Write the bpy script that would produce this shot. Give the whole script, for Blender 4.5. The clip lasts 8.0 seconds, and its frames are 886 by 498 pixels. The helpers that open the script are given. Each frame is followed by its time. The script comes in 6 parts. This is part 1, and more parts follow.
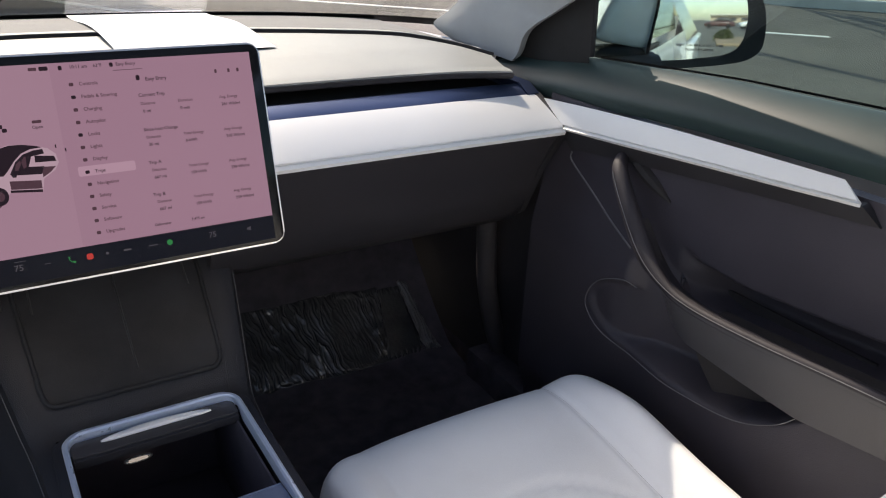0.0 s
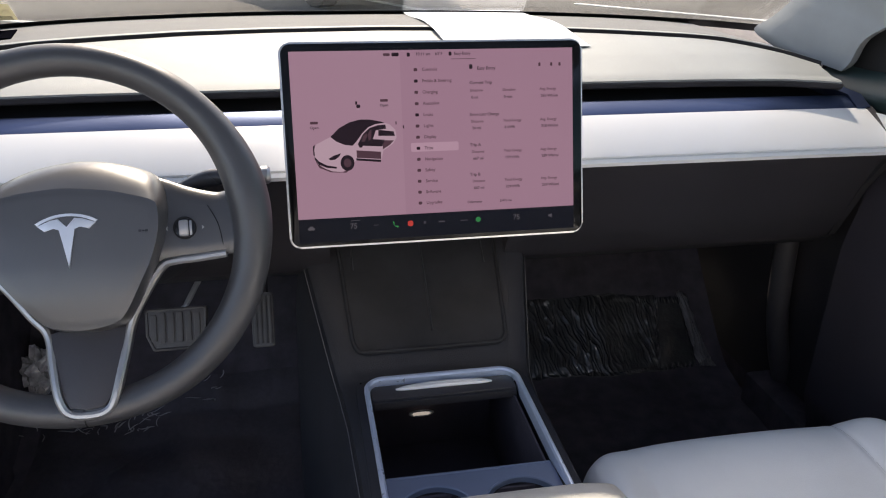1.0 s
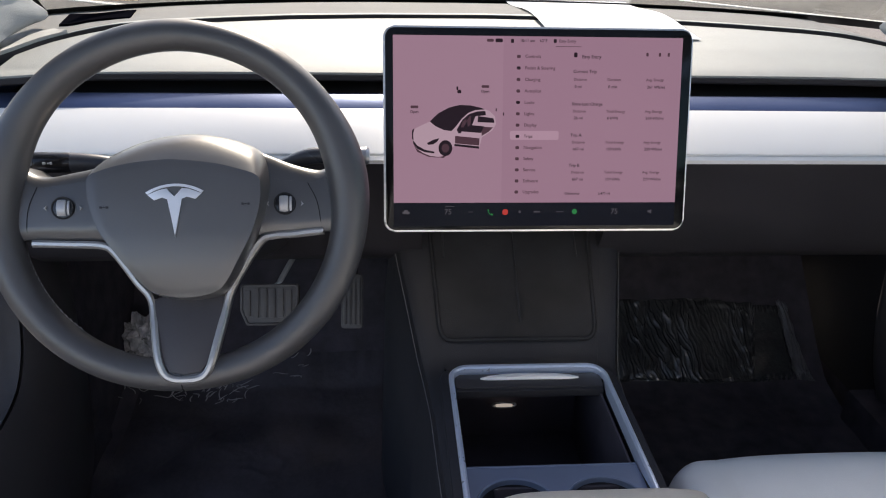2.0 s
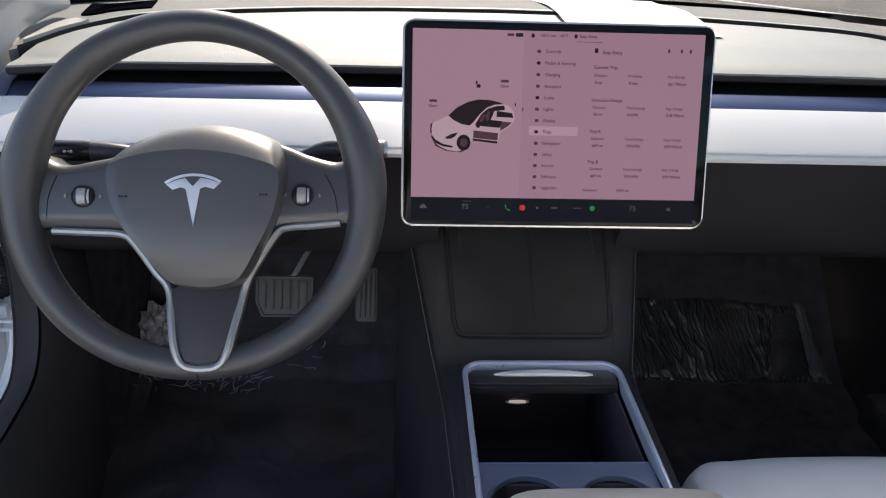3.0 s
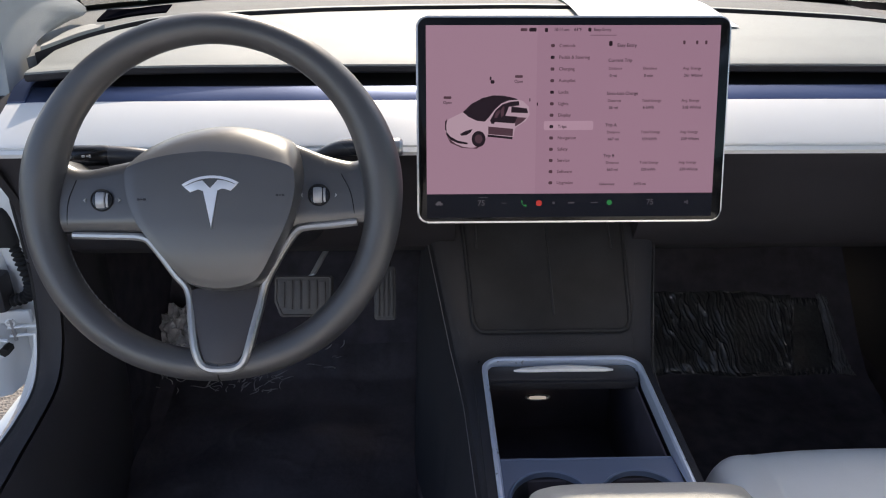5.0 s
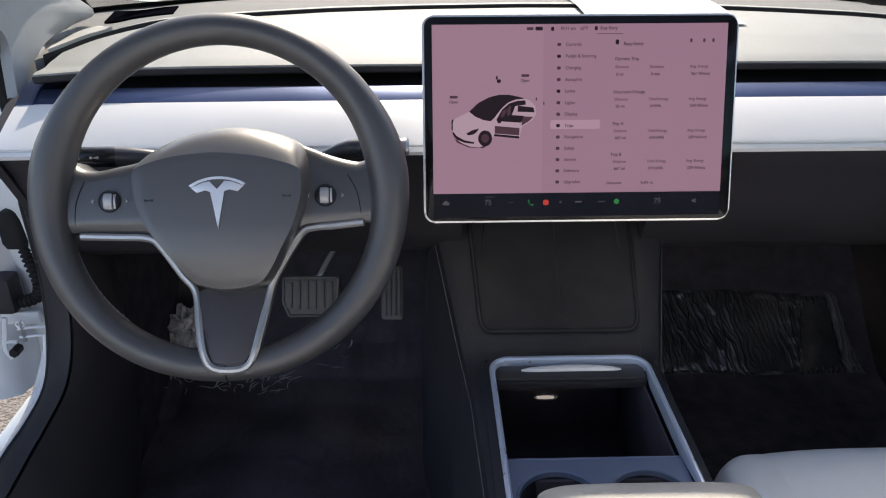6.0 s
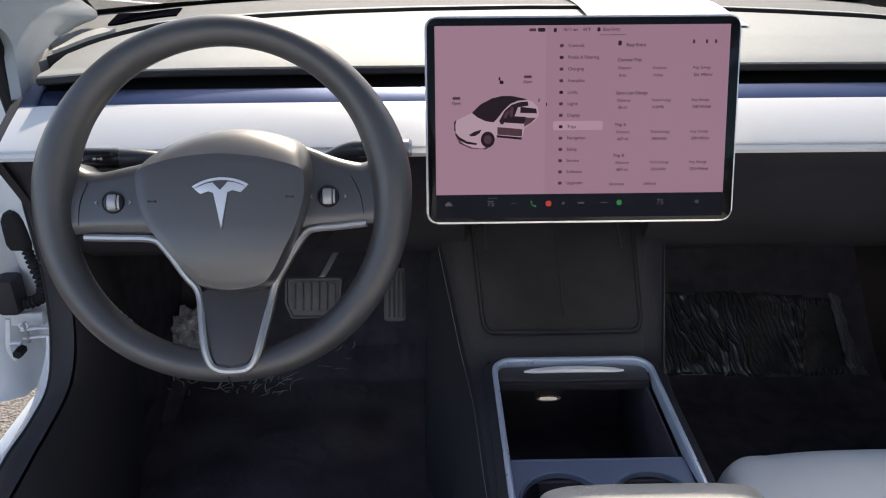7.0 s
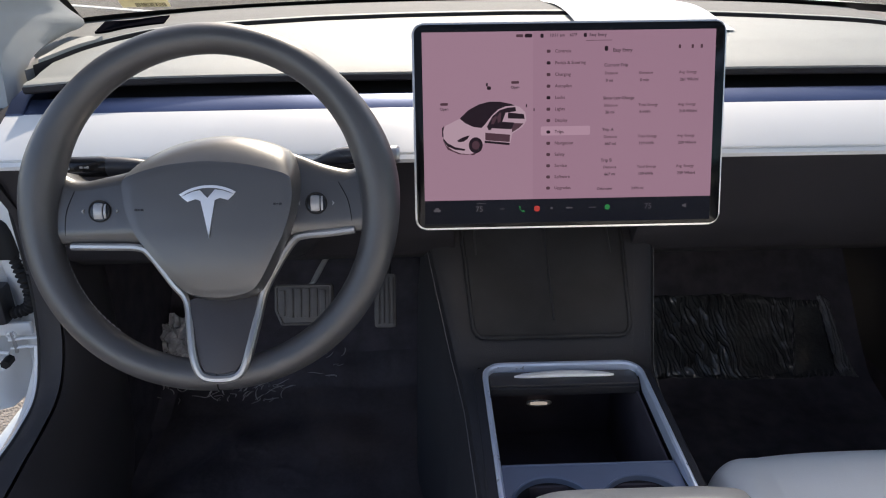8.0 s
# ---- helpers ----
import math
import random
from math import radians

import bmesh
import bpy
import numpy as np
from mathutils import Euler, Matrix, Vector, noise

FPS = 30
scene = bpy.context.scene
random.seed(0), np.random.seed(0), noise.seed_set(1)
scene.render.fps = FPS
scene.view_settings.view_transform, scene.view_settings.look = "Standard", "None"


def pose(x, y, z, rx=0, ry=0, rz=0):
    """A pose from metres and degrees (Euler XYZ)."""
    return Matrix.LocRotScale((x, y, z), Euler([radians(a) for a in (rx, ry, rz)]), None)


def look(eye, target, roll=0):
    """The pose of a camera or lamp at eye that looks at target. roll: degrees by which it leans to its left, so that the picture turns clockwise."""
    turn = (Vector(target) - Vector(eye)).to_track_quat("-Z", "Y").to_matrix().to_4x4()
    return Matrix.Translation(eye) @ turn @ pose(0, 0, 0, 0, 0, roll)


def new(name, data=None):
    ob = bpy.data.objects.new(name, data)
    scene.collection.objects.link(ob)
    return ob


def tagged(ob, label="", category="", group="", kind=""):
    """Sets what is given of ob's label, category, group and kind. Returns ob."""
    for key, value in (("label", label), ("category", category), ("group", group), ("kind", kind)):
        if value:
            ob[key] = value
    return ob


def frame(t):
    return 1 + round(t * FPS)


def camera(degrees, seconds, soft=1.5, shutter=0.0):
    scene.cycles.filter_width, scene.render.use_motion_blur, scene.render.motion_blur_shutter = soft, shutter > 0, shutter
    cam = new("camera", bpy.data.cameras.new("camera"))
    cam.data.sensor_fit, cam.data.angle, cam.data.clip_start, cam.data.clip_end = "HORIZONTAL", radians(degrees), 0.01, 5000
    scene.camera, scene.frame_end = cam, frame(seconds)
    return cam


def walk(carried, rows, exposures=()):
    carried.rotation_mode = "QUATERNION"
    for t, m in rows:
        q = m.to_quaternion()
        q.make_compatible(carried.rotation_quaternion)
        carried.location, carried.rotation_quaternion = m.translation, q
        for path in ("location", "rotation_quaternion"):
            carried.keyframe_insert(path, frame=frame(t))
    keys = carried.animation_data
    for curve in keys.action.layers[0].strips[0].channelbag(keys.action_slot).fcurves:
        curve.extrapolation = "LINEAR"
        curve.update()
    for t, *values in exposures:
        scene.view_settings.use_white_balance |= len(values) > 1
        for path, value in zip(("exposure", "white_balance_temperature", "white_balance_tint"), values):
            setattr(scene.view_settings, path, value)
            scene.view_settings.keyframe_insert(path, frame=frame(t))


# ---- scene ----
cam = camera(59.6, 8.0, 1.1)
PATH = [
    (0, (-0.127, -0.864, 1.205), (0.864, 0.667, 0.383), 2.7),
    (0.5, (-0.143, -0.879, 1.208), (0.483, 0.828, 0.375), 0.7),
    (0.8, (-0.161, -0.865, 1.21), (0.286, 0.888, 0.355), 0.9),
    (1, (-0.17, -0.882, 1.199), (0.19, 0.902, 0.369), 1.2),
    (1.5, (-0.177, -0.877, 1.189), (0.031, 0.929, 0.355), 0.9),
    (1.7, (-0.177, -0.877, 1.189), (-0.003, 0.93, 0.35), 1.1),
    (2.8, (-0.179, -0.875, 1.187), (-0.074, 0.928, 0.327), 2.0),
    (3, (-0.179, -0.875, 1.187), (-0.077, 0.928, 0.327), 2.0),
    (3.5, (-0.179, -0.875, 1.186), (-0.086, 0.928, 0.325), 1.6),
    (4, (-0.178, -0.875, 1.186), (-0.093, 0.927, 0.322), 1.1),
    (4.5, (-0.179, -0.875, 1.186), (-0.108, 0.927, 0.321), 0.7),
    (6, (-0.178, -0.874, 1.186), (-0.14, 0.928, 0.319), -0.2),
    (6.5, (-0.178, -0.874, 1.186), (-0.144, 0.928, 0.319), -0.2),
    (7, (-0.178, -0.875, 1.185), (-0.147, 0.93, 0.323), -0.3),
    (7.5, (-0.178, -0.874, 1.186), (-0.153, 0.93, 0.323), -0.4),
    (8, (-0.175, -0.875, 1.186), (-0.122, 0.934, 0.336), -0.5),
]
walk(cam, [(t, look(eye, target, roll)) for t, eye, target, roll in PATH],
     exposures=((0, 1.40, 7500, 19), (1.0, 1.385, 7450, 19), (1.7, 1.365, 7330, 18), (3.0, 1.355, 7280, 18), (8.0, 1.355, 7280, 18)))

# ---- world, sun, exposure ----
SUN_EL, SUN_AZ = 39.2, 3.5          # degrees; azimuth from straight ahead towards the passenger side
world = bpy.data.worlds.new("sky")
scene.world = world
world.use_nodes = True
wn = world.node_tree.nodes
sky = wn.new("ShaderNodeTexSky")
sky.sky_type, sky.sun_disc = "NISHITA", False
sky.sun_elevation, sky.sun_rotation = radians(SUN_EL), radians(SUN_AZ)
sky.air_density, sky.dust_density, sky.ozone_density = 1.0, 1.2, 1.0
wn["Background"].inputs["Strength"].default_value = 0.15
world.node_tree.links.new(sky.outputs[0], wn["Background"].inputs["Color"])
sun_data = bpy.data.lights.new("sun", "SUN")
scene.view_settings.exposure = 1.36
scene.view_settings.use_white_balance = True
scene.view_settings.white_balance_temperature, scene.view_settings.white_balance_tint = 7150, 16
sun_data.energy, sun_data.angle, sun_data.color = 2.55, radians(0.53), (1.0, 0.95, 0.87)
sun = new("sun", sun_data)
sd = Vector((math.sin(radians(SUN_AZ)) * math.cos(radians(SUN_EL)), math.cos(radians(SUN_AZ)) * math.cos(radians(SUN_EL)), math.sin(radians(SUN_EL))))
sun.matrix_basis = look(sd * 30, (0, 0, 0))


# ---- materials ----
def surf(name, base, rough=0.5, var=0.18, scale=14.0, bump=0.15, fine=420.0, metal=0.0, spec=0.5, coat=0.0, rvar=0.08, voronoi=False, sheen=0.0):
    """A worn surface: cloudy tone at a large scale, grain and relief at a fine one."""
    m = bpy.data.materials.new(name)
    m.use_nodes = True
    n, l = m.node_tree.nodes, m.node_tree.links
    b = n["Principled BSDF"]
    co = n.new("ShaderNodeTexCoord")
    big, small = n.new("ShaderNodeTexNoise"), n.new("ShaderNodeTexNoise")
    big.inputs["Scale"].default_value, big.inputs["Detail"].default_value = scale, 5
    small.inputs["Scale"].default_value, small.inputs["Detail"].default_value = fine, 3
    for t in (big, small):
        l.new(co.outputs["Object"], t.inputs["Vector"])
    mix = n.new("ShaderNodeMix")
    mix.data_type = "RGBA"
    add = n.new("ShaderNodeMath")
    add.operation = "MULTIPLY_ADD"
    l.new(small.outputs[0], add.inputs[0])
    add.inputs[1].default_value = 0.35
    l.new(big.outputs[0], add.inputs[2])
    ramp = n.new("ShaderNodeMapRange")
    ramp.inputs[1].default_value, ramp.inputs[2].default_value = 0.4, 0.95
    l.new(add.outputs[0], ramp.inputs[0])
    l.new(ramp.outputs[0], mix.inputs[0])
    mix.inputs[6].default_value = (*[c * (1 - var) for c in base], 1)
    mix.inputs[7].default_value = (*[min(1, c * (1 + var)) for c in base], 1)
    l.new(mix.outputs[2], b.inputs["Base Color"])
    rr = n.new("ShaderNodeMapRange")
    rr.inputs[3].default_value, rr.inputs[4].default_value = max(0.02, rough - rvar), min(1, rough + rvar)
    l.new(big.outputs[0], rr.inputs[0])
    l.new(rr.outputs[0], b.inputs["Roughness"])
    b.inputs["Metallic"].default_value = metal
    b.inputs["Specular IOR Level"].default_value = spec
    b.inputs["Coat Weight"].default_value = coat
    b.inputs["Coat Roughness"].default_value = 0.08
    b.inputs["Sheen Weight"].default_value = sheen
    if bump:
        bp = n.new("ShaderNodeBump")
        bp.inputs["Strength"].default_value, bp.inputs["Distance"].default_value = bump, 0.0012
        src = small
        if voronoi:
            src = n.new("ShaderNodeTexVoronoi")
            src.inputs["Scale"].default_value = fine
            l.new(co.outputs["Object"], src.inputs["Vector"])
        l.new(src.outputs[0], bp.inputs["Height"])
        l.new(bp.outputs[0], b.inputs["Normal"])
    return m


def pane(name, tint, ior=1.5):
    """Thin glass: clear or tinted straight through, with a mirror gloss that grows at grazing angles."""
    m = bpy.data.materials.new(name)
    m.use_nodes = True
    n, l = m.node_tree.nodes, m.node_tree.links
    n.remove(n["Principled BSDF"])
    tr, gl, fr, mx = n.new("ShaderNodeBsdfTransparent"), n.new("ShaderNodeBsdfGlossy"), n.new("ShaderNodeLayerWeight"), n.new("ShaderNodeMixShader")
    po, ad = n.new("ShaderNodeMath"), n.new("ShaderNodeMath")
    tr.inputs[0].default_value = (*tint, 1)
    gl.inputs["Roughness"].default_value = 0.0
    fr.inputs[0].default_value = 0.5
    f0 = ((ior - 1) / (ior + 1)) ** 2
    po.operation, ad.operation = "POWER", "MULTIPLY_ADD"
    po.inputs[1].default_value = 5
    ad.inputs[1].default_value, ad.inputs[2].default_value = 1 - f0, f0
    l.new(fr.outputs["Facing"], po.inputs[0])
    l.new(po.outputs[0], ad.inputs[0])
    l.new(ad.outputs[0], mx.inputs[0])
    l.new(tr.outputs[0], mx.inputs[1])
    l.new(gl.outputs[0], mx.inputs[2])
    l.new(mx.outputs[0], n["Material Output"].inputs[0])
    return m


def glow(name, colour, strength=1.0):
    """A lit display surface under glossy glass."""
    m = bpy.data.materials.new(name)
    m.use_nodes = True
    b = m.node_tree.nodes["Principled BSDF"]
    b.inputs["Base Color"].default_value = (0.01, 0.01, 0.012, 1)
    b.inputs["Roughness"].default_value = 0.12
    b.inputs["Specular IOR Level"].default_value = 0.07
    b.inputs["Emission Color"].default_value = (*colour, 1)
    b.inputs["Emission Strength"].default_value = strength
    return m


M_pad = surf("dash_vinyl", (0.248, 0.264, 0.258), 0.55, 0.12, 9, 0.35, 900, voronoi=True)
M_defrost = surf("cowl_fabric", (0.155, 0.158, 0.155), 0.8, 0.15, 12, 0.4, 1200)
# Paler than the pad vinyl: sunlight on the trim end, put into colour.
M_lip = surf("sunlit_trim_vinyl", (0.335, 0.335, 0.315), 0.6, 0.08, 9, 0.2, 900, voronoi=True)
M_black = surf("black_plastic", (0.0325, 0.0312, 0.0355), 0.5, 0.2, 10, 0.25, 1100, voronoi=True, spec=0.28)
M_gloss = surf("satin_black_plastic", (0.0520, 0.0480, 0.0520), 0.40, 0.15, 8, 0.05, 600)
M_soft = surf("soft_black_vinyl", (0.0285, 0.0292, 0.0355), 0.52, 0.15, 12, 0.3, 1000, voronoi=True, spec=0.3)
M_grey = surf("dark_grey_plastic", (0.0355, 0.0335, 0.0395), 0.5, 0.12, 12, 0.3, 1000, voronoi=True, spec=0.3)
M_white = surf("white_satin_trim", (0.74, 0.74, 0.73), 0.34, 0.03, 6, 0.03, 700)
M_trim = surf("satin_grey_metal", (0.50, 0.49, 0.48), 0.40, 0.05, 30, 0.04, 900, metal=0.9)
M_silver = surf("brushed_silver", (0.68, 0.67, 0.67), 0.34, 0.05, 30, 0.05, 900, metal=1.0)
M_knob = surf("satin_knob_metal", (0.42, 0.42, 0.43), 0.36, 0.05, 30, 0.03, 600, metal=0.35)
M_wheel = surf("wheel_leather", (0.0510, 0.0500, 0.0530), 0.42, 0.12, 14, 0.10, 1300, voronoi=True, spec=0.95)
M_hub = surf("wheel_cover_vinyl", (0.0700, 0.0690, 0.0705), 0.34, 0.08, 10, 0.05, 1400, voronoi=True, spec=1.0)
M_seat = surf("white_seat_vinyl", (0.87, 0.89, 0.905), 0.40, 0.04, 10, 0.10, 700, voronoi=True)
M_piping = surf("grey_seam", (0.45, 0.45, 0.45), 0.6, 0.1, 40, 0.1)
M_carpet = surf("black_carpet", (0.0880, 0.0810, 0.0970), 0.95, 0.35, 30, 1.0, 900, spec=0.15)
M_film = surf("plastic_film", (0.0600, 0.0615, 0.0640), 0.19, 0.3, 22, 0.4, 140, spec=1.0)
M_pillar = surf("pillar_fabric", (0.31, 0.335, 0.35), 0.85, 0.06, 20, 0.3, 1500, sheen=0.1)
M_paint = surf("white_car_paint", (0.78, 0.79, 0.80), 0.25, 0.02, 4, 0.0, 300, coat=0.6)
M_seal = surf("rubber_seal", (0.0195, 0.0195, 0.0208), 0.7, 0.2, 30, 0.2, 600, spec=0.2)
M_paper = surf("white_paper", (0.86, 0.86, 0.86), 0.75, 0.02, 8, 0.05, 500)
M_arm = surf("white_armrest_vinyl", (0.44, 0.43, 0.395), 0.45, 0.04, 12, 0.3, 800, voronoi=True)
M_rubber = surf("pedal_rubber", (0.105, 0.098, 0.098), 0.55, 0.2, 40, 0.3, 500)
M_steel = surf("bare_steel", (0.45, 0.45, 0.46), 0.35, 0.1, 40, 0.1, 500, metal=1.0)
M_mirror = surf("mirror_silver", (0.85, 0.88, 0.88), 0.03, 0.01, 3, 0, 10, metal=1.0, rvar=0.01)
M_glass = pane("windshield_glass", (0.905, 0.92, 0.90), 1.6)
M_side = pane("side_glass", (0.58, 0.68, 0.66), 1.4)
M_rearglass = pane("tinted_rear_glass", (0.80, 0.74, 0.68), 1.45)
M_roofglass = pane("tinted_roof_glass", (0.64, 0.635, 0.63), 1.45)
# Blue base stands in for the sky mirrored in the vent shelf.
M_shelf = surf("sky_tinted_black_metal", (0.07, 0.098, 0.185), 0.36, 0.08, 10, 0.08, 700, metal=0.8)
# Silver metal with the blue of the reflected sky put into its base.
M_frame = surf("sky_tinted_aluminium", (0.70, 0.79, 0.96), 0.30, 0.05, 30, 0.03, 900, metal=0.4, spec=0.9)
# Grey plastic; blue skylight from the roof is mixed into the colour.
M_deck = surf("sky_tinted_grey_plastic", (0.17, 0.215, 0.31), 0.38, 0.08, 12, 0.08, 800, metal=0.3)
M_door = surf("dark_door_plastic", (0.0450, 0.0405, 0.0510), 0.44, 0.12, 12, 0.3, 1000, voronoi=True, spec=0.42)
M_grille = surf("black_speaker_cloth", (0.004, 0.004, 0.006), 1.0, 0.3, 40, 0.3, 900, spec=0.0)
M_line2 = surf("dull_grey_edge", (0.15, 0.15, 0.155), 0.5, 0.1, 40, 0.1)
M_grip = surf("matt_black_vinyl", (0.0300, 0.0262, 0.0320), 0.62, 0.12, 12, 0.3, 1000, voronoi=True, spec=0.35)
M_handle = surf("satin_bright_metal", (0.80, 0.81, 0.83), 0.38, 0.04, 30, 0.03, 600, metal=0.5)
M_belt = surf("soft_grey_vinyl", (0.0215, 0.0400, 0.0390), 0.48, 0.12, 12, 0.03, 1000, voronoi=True, spec=0.30)
M_stalk = surf("gloss_black_plastic", (0.012, 0.012, 0.014), 0.18, 0.1, 10, 0.0, 400, rvar=0.04)
M_clear = surf("clear_film", (0.46, 0.46, 0.47), 0.12, 0.5, 60, 0.4, 160, spec=1.0)
M_bezel = surf("screen_bezel", (0.006, 0.006, 0.007), 0.1, 0.1, 10, 0, 100, spec=0.25)
M_thread = surf("grey_thread", (0.30, 0.30, 0.30), 0.7, 0.1, 60, 0)
M_mat = surf("smeared_black_rubber", (0.0235, 0.0243, 0.0280), 0.60, 0.45, 16, 0.25, 700, spec=0.25, rvar=0.10)
M_binwall = surf("dark_grey_flock", (0.075, 0.064, 0.076), 0.95, 0.2, 20, 0.3, 900, spec=0.2)
# Near-black that puts the shade of slots, vents and door recesses into colour.
M_dark = surf("cavity_shade_black", (0.0208, 0.0182, 0.0195), 0.8, 0.2, 20, 0.2)


# ---- mesh helpers ----
def thing(name, at, label="", category="", group="", kind=""):
    ob = new(name)
    ob.empty_display_size = 0.05
    ob.matrix_basis = Matrix.Translation(at)
    return tagged(ob, label, category, group, kind)


def part(name, bm, material, parent=None, label="", angle=32.0, smooth=True):
    bmesh.ops.recalc_face_normals(bm, faces=bm.faces)
    lim = radians(angle)
    for f in bm.faces:
        f.smooth = smooth
    for e in bm.edges:
        if len(e.link_faces) == 2 and e.calc_face_angle(0) > lim:
            e.smooth = False
    me = bpy.data.meshes.new(name)
    bm.to_mesh(me)
    bm.free()
    me.materials.append(material)
    ob = new(name, me)
    if parent is not None:
        ob.parent = parent
        ob.matrix_parent_inverse = Matrix.Translation(-parent.matrix_basis.translation)
    if label:
        tagged(ob, label)
    return ob


def loft(rings, closed=True, caps=True, bm=None, seal=False):
    """Skin over rings of points; seal joins the last ring to the first."""
    bm = bm or bmesh.new()
    rows = [[bm.verts.new(p) for p in r] for r in rings]
    k = len(rows[0])
    pairs = list(zip(rows, rows[1:])) + ([(rows[-1], rows[0])] if seal else [])
    for a, b in pairs:
        for i in range(k if closed else k - 1):
            j = (i + 1) % k
            bm.faces.new((a[i], a[j], b[j], b[i]))
    if caps and closed and not seal:
        bm.faces.new(rows[0])
        bm.faces.new(rows[-1])
    return bm


def spline(pts, n):
    """n points along a smooth curve through pts (Catmull-Rom, even in parameter)."""
    p = [Vector(q) for q in pts]
    p = [p[0] * 2 - p[1]] + p + [p[-1] * 2 - p[-2]]
    out = []
    for i in range(n):
        u = i / (n - 1) * (len(p) - 3)
        k = min(int(u), len(p) - 4)
        t = u - k
        a, b, c, d = p[k:k + 4]
        out.append(0.5 * ((2 * b) + (c - a) * t + (2 * a - 5 * b + 4 * c - d) * t * t + (3 * b - 3 * c + d - a) * t ** 3))
    return out


def tube(path, r, n=10, closed=False, bm=None, caps=True, flat=1.0, up=(0, 0, 1)):
    """A round bar along a path; r is a number or one radius a point; flat squeezes it along up."""
    path = [Vector(p) for p in path]
    rings = []
    k = len(path)
    for i, p in enumerate(path):
        a = path[(i - 1) % k] if closed or i else p
        b = path[(i + 1) % k] if closed or i < k - 1 else p
        t = (b - a).normalized()
        s = t.cross(Vector(up))
        s = s.normalized() if s.length > 1e-4 else t.orthogonal().normalized()
        w = s.cross(t)
        rad = r[i] if isinstance(r, (list, tuple)) else r
        rings.append([p + rad * (math.cos(2 * math.pi * j / n) * s + flat * math.sin(2 * math.pi * j / n) * w) for j in range(n)])
    return loft(rings, True, caps, bm, seal=closed)


def sheet(fn, nu, nv, thick, bm=None):
    """A surface fn(u, v) -> point with u, v in 0..1, given a thickness vector or length along its normal."""
    bm = bm or bmesh.new()
    g = [[Vector(fn(i / nu, j / nv)) for j in range(nv + 1)] for i in range(nu + 1)]

    def nor(i, j):
        a = g[min(i + 1, nu)][j] - g[max(i - 1, 0)][j]
        b = g[i][min(j + 1, nv)] - g[i][max(j - 1, 0)]
        c = a.cross(b)
        return c.normalized() if c.length > 1e-9 else Vector((0, 0, 1))
    T = [[bm.verts.new(g[i][j]) for j in range(nv + 1)] for i in range(nu + 1)]
    B = [[bm.verts.new(g[i][j] + (nor(i, j) * thick if not isinstance(thick, (tuple, Vector)) else Vector(thick))) for j in range(nv + 1)] for i in range(nu + 1)]
    for i in range(nu):
        for j in range(nv):
            bm.faces.new((T[i][j], T[i + 1][j], T[i + 1][j + 1], T[i][j + 1]))
            bm.faces.new((B[i][j], B[i][j + 1], B[i + 1][j + 1], B[i + 1][j]))
    for i in range(nu):
        bm.faces.new((T[i][0], B[i][0], B[i + 1][0], T[i + 1][0]))
        bm.faces.new((T[i][nv], T[i + 1][nv], B[i + 1][nv], B[i][nv]))
    for j in range(nv):
        bm.faces.new((T[0][j], T[0][j + 1], B[0][j + 1], B[0][j]))
        bm.faces.new((T[nu][j], B[nu][j], B[nu][j + 1], T[nu][j + 1]))
    return bm


def prism(outline, m, depth, bevel=0.0, seg=2, bm=None):
    """An outline (x, y) in the plane of the pose m, extruded by depth along its z; the far rim bevelled."""
    own = bmesh.new()
    lo = [own.verts.new(Vector((x, y, 0))) for x, y in outline]
    hi = [own.verts.new(Vector((x, y, depth))) for x, y in outline]
    own.faces.new(lo)
    top = own.faces.new(hi)
    k = len(lo)
    for i in range(k):
        own.faces.new((lo[i], lo[(i + 1) % k], hi[(i + 1) % k], hi[i]))
    if bevel:
        bmesh.ops.bevel(own, geom=list(top.edges), offset=bevel, segments=seg, profile=0.6, affect="EDGES")
    own.transform(m)
    if bm is None:
        return own
    me = bpy.data.meshes.new("joined")
    own.to_mesh(me)
    own.free()
    bm.from_mesh(me)
    bpy.data.meshes.remove(me)
    return bm


def rbox(x0, x1, y0, y1, z0, z1, r=0.004, seg=2):
    bm = bmesh.new()
    bmesh.ops.create_cube(bm, size=1, matrix=Matrix.LocRotScale(((x0 + x1) / 2, (y0 + y1) / 2, (z0 + z1) / 2), None, (abs(x1 - x0), abs(y1 - y0), abs(z1 - z0))))
    if r:
        bmesh.ops.bevel(bm, geom=list(bm.edges), offset=r, segments=seg, profile=0.6, affect="EDGES")
    return bm


def rrect(w, h, r, n=6, cx=0.0, cy=0.0):
    """A rectangle's outline with rounded corners."""
    out = []
    for k, (sx, sy) in enumerate(((1, 1), (-1, 1), (-1, -1), (1, -1))):
        for i in range(n + 1):
            a = math.pi / 2 * (k + i / n)
            out.append((cx + sx * (w / 2 - r) + r * math.cos(a), cy + sy * (h / 2 - r) + r * math.sin(a)))
    return out


def frame_ring(outer, inner, m, depth, bevel=0.0):
    """A flat ring between two outlines of equal count, with depth."""
    k = len(outer)
    b = min(bevel, depth * 0.45)
    prof = []
    for o, i in zip(outer, inner):
        o, i = Vector((*o, 0)), Vector((*i, 0))
        d = (i - o)
        d = d.normalized() * b if d.length > 0 else d
        prof.append([m @ o, m @ (o + Vector((0, 0, depth - b))), m @ (o + d + Vector((0, 0, depth))), m @ (i - d + Vector((0, 0, depth))), m @ (i + Vector((0, 0, depth - b))), m @ i])
    return loft(prof, True, False, seal=True)


